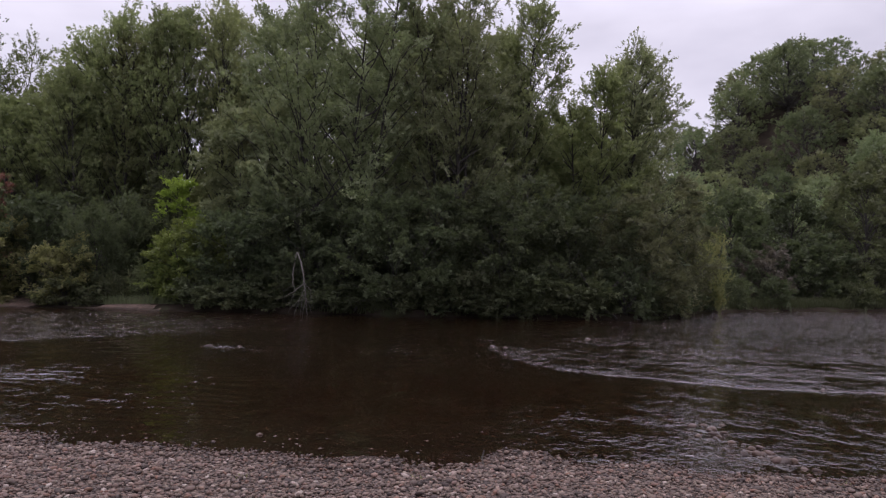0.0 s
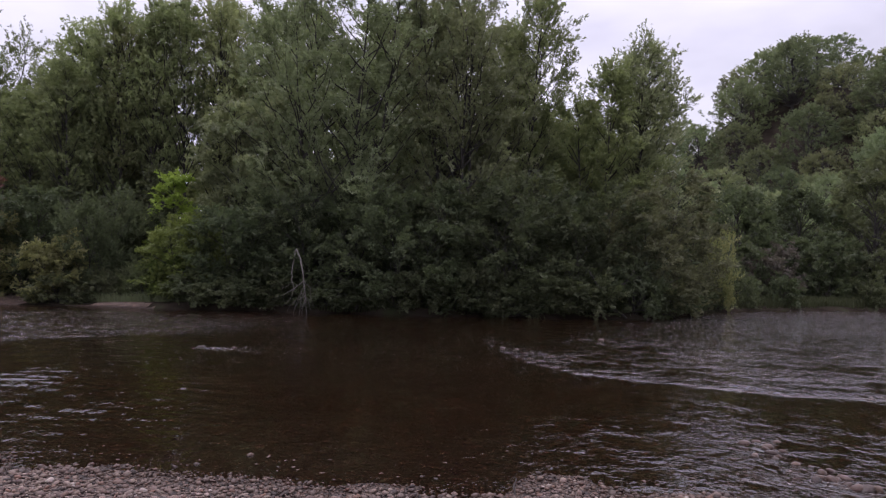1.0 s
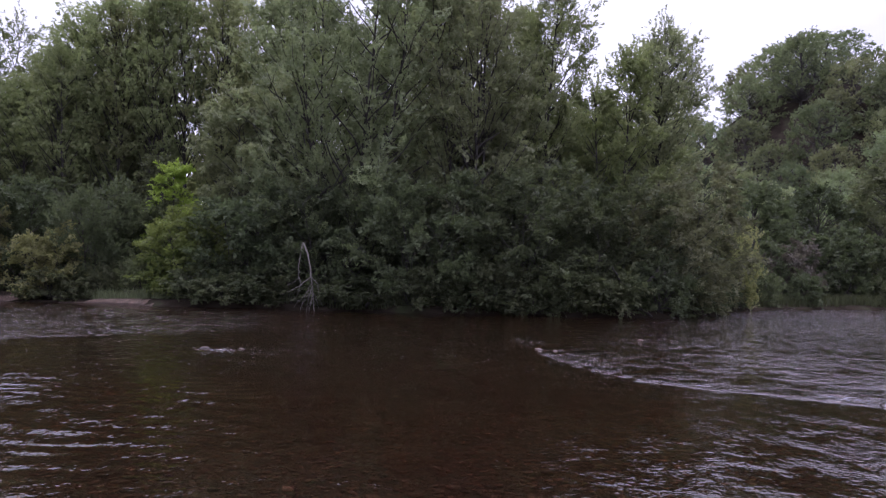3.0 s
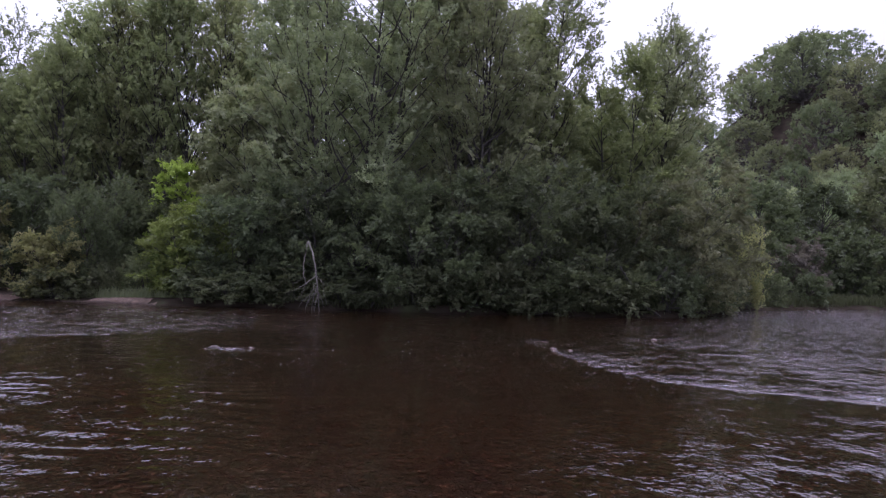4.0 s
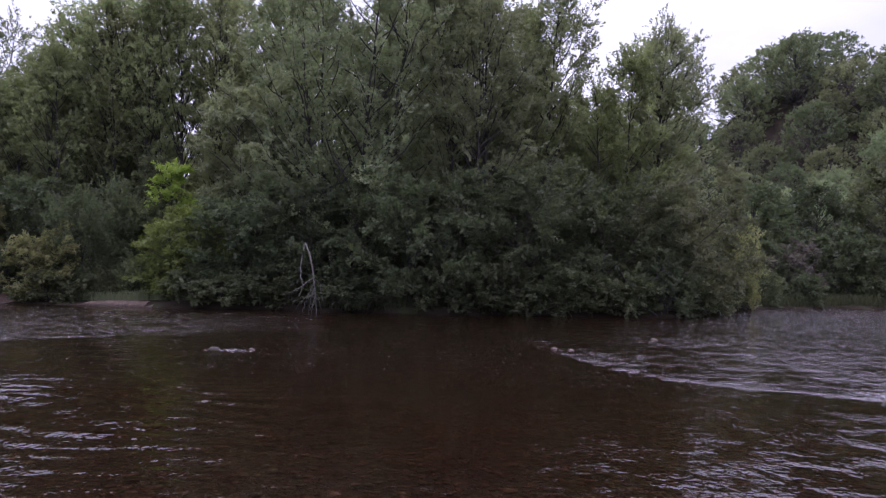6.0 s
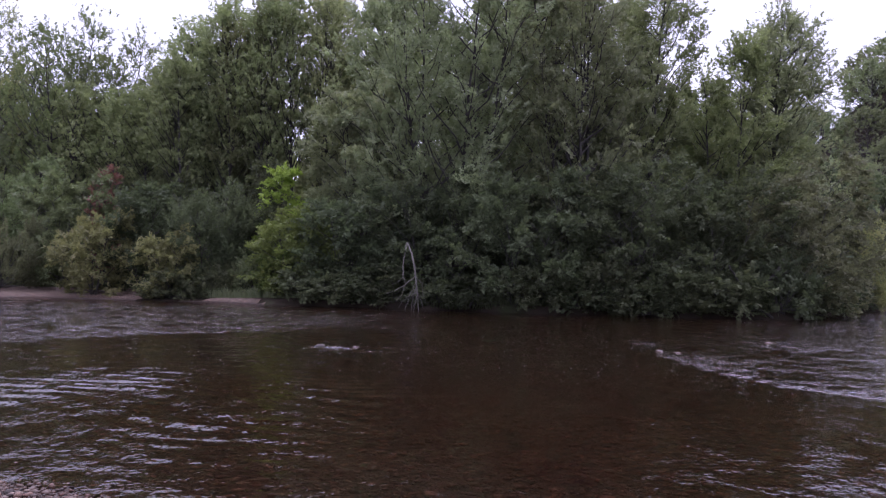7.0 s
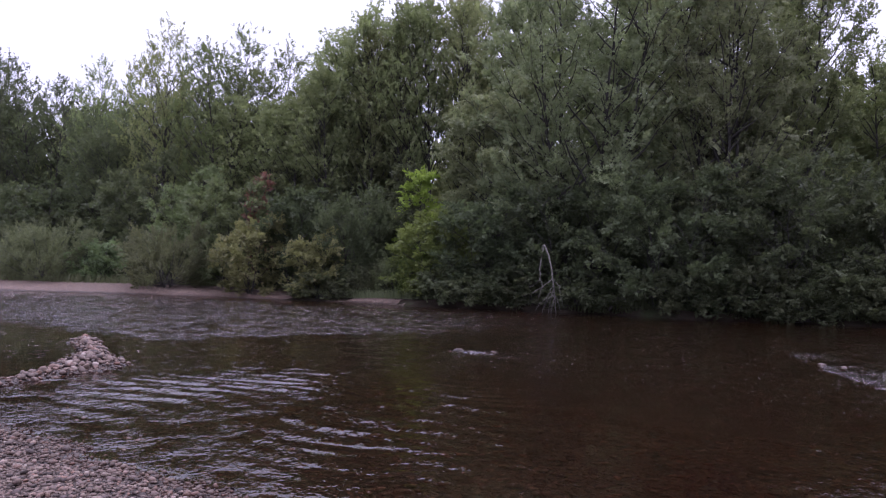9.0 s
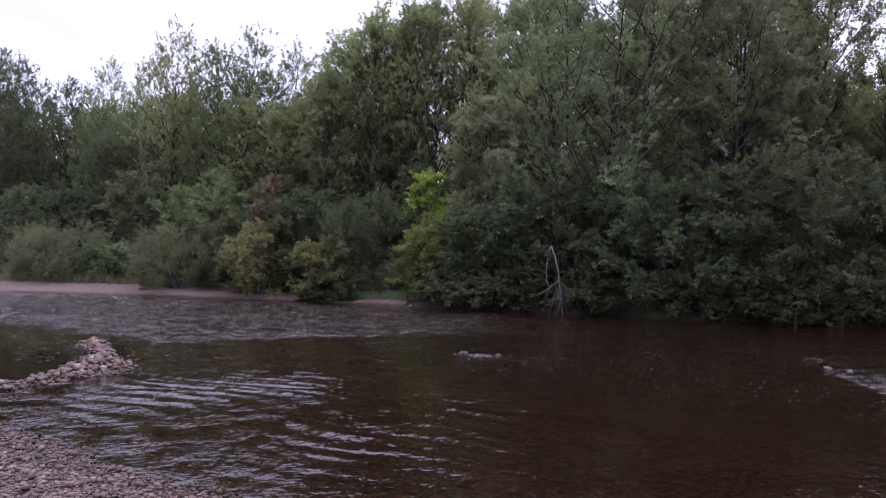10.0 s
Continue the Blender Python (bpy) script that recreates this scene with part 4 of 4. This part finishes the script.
leaning = tagged(new("leaning_trunk"), "brown leaning trunk over the water under the bushes", "trunk")
leaning.matrix_world = pose(*spot(7.6, 32.7))
for name, pts, r0, r1 in [("stem", [(0, 0.3, -0.1), (0.3, 0, 0.5), (0.75, -0.3, 1.1), (1.3, -0.3, 1.7), (1.8, 0.2, 2.4)], 0.16, 0.07), ("bough", [(0.3, 0, 0.5), (0.1, -0.4, 0.9), (-0.4, -0.7, 1.3), (-0.8, -0.8, 1.9)], 0.08, 0.03),
                          ("root", [(0.1, 0.1, 0.1), (-0.5, -0.3, 0.02), (-1.0, -0.6, -0.2)], 0.11, 0.04), ("root", [(0.15, 0, 0.2), (0.5, -0.5, 0.12), (0.9, -0.9, -0.2)], 0.1, 0.04)]:
    tubes = Tubes()
    p = np.array(pts)
    u = np.linspace(0, len(p) - 1, 4 * len(p))
    tubes.add(np.stack([np.interp(u, range(len(p)), p[:, i]) for i in range(3)], -1) + rng.normal(0, 0.015, (len(u), 3)), r0, r1, 7)
    part(name, tubes.mesh(name, BARK), leaning)

for x, y in [(-3.27, 4.78), (-1.77, 4.53), (-0.34, 4.67), (3.3, 4.82)]:
    sprig = tagged(new("sprig"), "tiny yellow-green weed sprouting from the gravel", "weed", "weeds on the gravel")
    sprig.matrix_world = pose(*spot(x, y))
    k = 26
    base = rng.normal(0, 0.025, (k, 3)) * [1, 1, 0] + [0, 0, 0.02]
    tip = base + np.stack([rng.normal(0, 0.03, k), rng.normal(0, 0.03, k), rng.uniform(0.03, 0.07, k)], -1)
    wide = rng.normal(0, 0.004, (k, 3))
    part("leaves", mesh_of("leaves", np.stack([base - wide, base + wide, tip], 1).reshape(-1, 3), np.arange(3 * k).reshape(-1, 3), LEAF_YELLOW), sprig)
stick = tagged(new("stick"), "short grey twig stuck upright among the pebbles", "twig")
stick.matrix_world = pose(*spot(0.24, 5.3))
tubes = Tubes()
tubes.add([(0, 0, -0.05), (0.01, 0.01, 0.06), (-0.005, 0.01, 0.13), (0.015, 0, 0.2)], 0.011, 0.006, 6)
part("stem", tubes.mesh("stem", BARK_PALE), stick)


def grass(seed, count, x0, x1, inland, height, label, mat):
    rng = np.random.default_rng(seed)
    x = rng.uniform(x0, x1, count)
    y = np.interp(x, FAR_X, FAR_Y) + rng.uniform(*inland, count)
    base = np.stack([x, y, ground_z(x, y)], -1)
    keep = base[:, 2] > 0.02
    base = base[keep]
    k = len(base)
    a = rng.uniform(0, 6.28, k)
    h = height * rng.uniform(0.4, 1.2, (k, 1))
    side = np.stack([np.cos(a), np.sin(a), 0 * a], -1) * 0.018
    tip = np.concatenate([rng.normal(0, 0.3, (k, 2)), np.ones((k, 1))], 1) * h
    v = np.stack([base - side, base + side, base + tip * [0.4, 0.4, 0.62] + side * 0.8, base + tip * [0.4, 0.4, 0.62] - side * 0.8, base + tip], 1).reshape(-1, 3)
    b = np.arange(k)[:, None] * 5
    f = np.stack([b + [0, 1, 2], b + [0, 2, 3], b + [3, 2, 4]], 1).reshape(-1, 3)
    return tagged(new("grass", mesh_of("grass", v, f, mat)), label, "grass", kind="stuff")


grass(1, 8500, -18, -10.5, (1.0, 4.0), 0.45, "pale green tall grass behind the gravel landing", LEAF_WILLOW)
grass(2, 11000, -11, 14, (0.25, 2.5), 0.45, "dark green grass along the bank", LEAF_GREEN_SHADED)
grass(3, 5000, -45, -17, (3.6, 7.0), 0.5, "pale grass behind the gravel bar", LEAF_OLIVE)
grass(4, 18000, 14, 48, (0.05, 4.0), 0.7, "grass along the far bank downstream", LEAF_GREEN_SHADED)

# ---- stones: the countable ones singly, the rest as gravel ----
def stone_shape(seed, detail):
    rng = np.random.default_rng(seed)
    bm = bmesh.new()
    bmesh.ops.create_icosphere(bm, subdivisions=detail, radius=1.0)
    v = np.array([w.co[:] for w in bm.verts])
    f = np.array([[w.index for w in face.verts] for face in bm.faces])
    bm.free()
    for _ in range(7):
        d = unit(rng.normal(0, 1, 3))
        cut = rng.uniform(0.45, 0.8)
        v = v - d * np.clip(v @ d - cut, 0, None)[:, None] * 0.9
    v = v / np.abs(v).max()
    return v * np.array([1.0, rng.uniform(0.6, 0.95), rng.uniform(0.4, 0.7)]), f


def gravel(name, seed, pts, sizes, label):
    rng = np.random.default_rng(seed)
    shapes = [stone_shape(200 + i, 1) for i in range(12)]
    vs, fs, n = [], [], 0
    z = ground_z(pts[:, 0], pts[:, 1])
    pick = rng.integers(0, 12, len(pts))
    for (x, y), zz, r, k in zip(pts, z, sizes, pick):
        v, f = shapes[k]
        a, tilt = rng.uniform(0, 6.28), rng.normal(0, 0.3)
        ca, sa, ct, st = math.cos(a), math.sin(a), math.cos(tilt), math.sin(tilt)
        rot = np.array([[ca, -sa, 0], [sa, ca, 0], [0, 0, 1]]) @ np.array([[ct, 0, st], [0, 1, 0], [-st, 0, ct]])
        vs.append((v * r) @ rot.T + (x, y, zz + r * 0.22))
        fs.append(f + n)
        n += len(v)
    return tagged(new(name, mesh_of(name, np.concatenate(vs), np.concatenate(fs), STONE, True)), label, "gravel", kind="stuff")


def scatter(rng, x0, x1, y0, y1, step):
    X, Y = np.meshgrid(np.arange(x0, x1, step), np.arange(y0, y1, step))
    p = np.stack([X.ravel(), Y.ravel()], -1)
    return p + rng.uniform(-0.5, 0.5, p.shape) * step


rng = np.random.default_rng(41)
p = scatter(rng, -9.0, 5.2, 3.3, 7.8, 0.046)
s = p[:, 1] - np.interp(p[:, 0], NEAR_X, NEAR_Y)
keep = (s < 0.16) & (p[:, 1] > 3.35)
p, s = p[keep], s[keep]
gravel("gravel", 1, p, np.clip(rng.lognormal(math.log(0.0225), 0.36, len(p)), 0.012, 0.05) * np.where(s > 0, 0.75, 1.0), "rounded pinkish-grey river pebbles covering the near bank")
p = scatter(rng, -8.5, 5.2, 5.2, 11.5, 0.1)
s = p[:, 1] - np.interp(p[:, 0], NEAR_X, NEAR_Y)
p = p[(s > 0.15) & (s < 5.0) & (rng.uniform(0, 1, len(p)) < 0.85)]
deep_enough = (0.005 - ground_z(p[:, 0], p[:, 1])) / 0.78
gravel("submerged_gravel", 2, p, np.minimum(np.clip(rng.lognormal(math.log(0.04), 0.35, len(p)), 0.02, 0.085), np.maximum(deep_enough, 0.012)), "brown algae-coated stones on the shallow river bed")
p = scatter(rng, -14, -8.6, 7.2, 14.5, 0.095)
p = p[line_distance(p[:, 0], p[:, 1], SPIT) < spit_width(p[:, 0], p[:, 1]) * 1.25 + rng.normal(0, 0.1, len(p))]
gravel("spit_gravel", 3, p, np.clip(rng.lognormal(math.log(0.045), 0.3, len(p)), 0.025, 0.09), "small pale stones of a gravel spit in the river")

stone_meshes = [mesh_of("stone", *stone_shape(300 + i, 2), STONE, True) for i in range(8)]


def stone(x, y, r, lift=0.3, z=None):
    ob = new("stone", stone_meshes[int(rng.integers(0, 8))])
    ob.parent = ground
    ob.matrix_world = Matrix.LocRotScale((x, y, (gz(x, y) if z is None else z) + r * lift), Euler((rng.normal(0, 0.25), rng.normal(0, 0.25), rng.uniform(0, 6.28))), (r, r, r))
    return ob


for _ in range(150):
    u = rng.uniform(0, 4)
    i = min(int(u), 3)
    q = SPIT[i] + (SPIT[i + 1] - SPIT[i]) * (u - i) + rng.normal(0, 0.45, 2) * spit_width(*SPIT[i + 1])
    stone(q[0], q[1], rng.uniform(0.04, 0.095))
for _ in range(36):
    v = rng.uniform(0, 1)
    stone(3.0 + 0.25 * v + rng.normal(0, 0.12), 7.9 - 2.6 * v + rng.normal(0, 0.1), rng.uniform(0.04, 0.09), z=-0.04)
for x, y, r in [(-5.45, 15.66, 0.24), (-5.2, 15.75, 0.2), (-5.0, 15.6, 0.24), (-4.85, 15.35, 0.16), (-5.6, 15.45, 0.14), (-5.15, 15.45, 0.18), (-4.8, 15.8, 0.13), (-5.3, 15.5, 0.12), (1.4, 17.3, 0.2), (1.7, 16.9, 0.16), (1.3, 17.6, 0.14), (2.2, 13.6, 0.14),
                (2.6, 12.6, 0.12), (3.6, 11.7, 0.16), (4.6, 20.2, 0.22), (6.3, 10.5, 0.15), (-2.07, 6.46, 0.09), (-1.9, 6.4, 0.06), (-1.95, 7.0, 0.09), (-2.2, 7.05, 0.07), (-1.7, 6.95, 0.06),
                (-2.6, 6.0, 0.07), (-2.45, 6.1, 0.06), (0.48, 5.85, 0.1), (0.62, 5.95, 0.09), (0.35, 5.9, 0.08), (0.75, 5.8, 0.07), (-0.43, 5.3, 0.07), (3.2, 5.03, 0.09)]:
    stone(x, y, r * (0.65 if y < 7.2 else 0.85), 0.0, z=-0.34 * r if 15 < y < 16 else -0.16 * r if x < -1.6 and y < 6.8 else -0.4 * r)
for _ in range(80):
    x = rng.uniform(-7, 4)
    y = float(np.interp(x, NEAR_X, NEAR_Y)) - abs(rng.normal(0.05, 0.3))
    stone(x, y, rng.uniform(0.025, 0.045), 0.15)
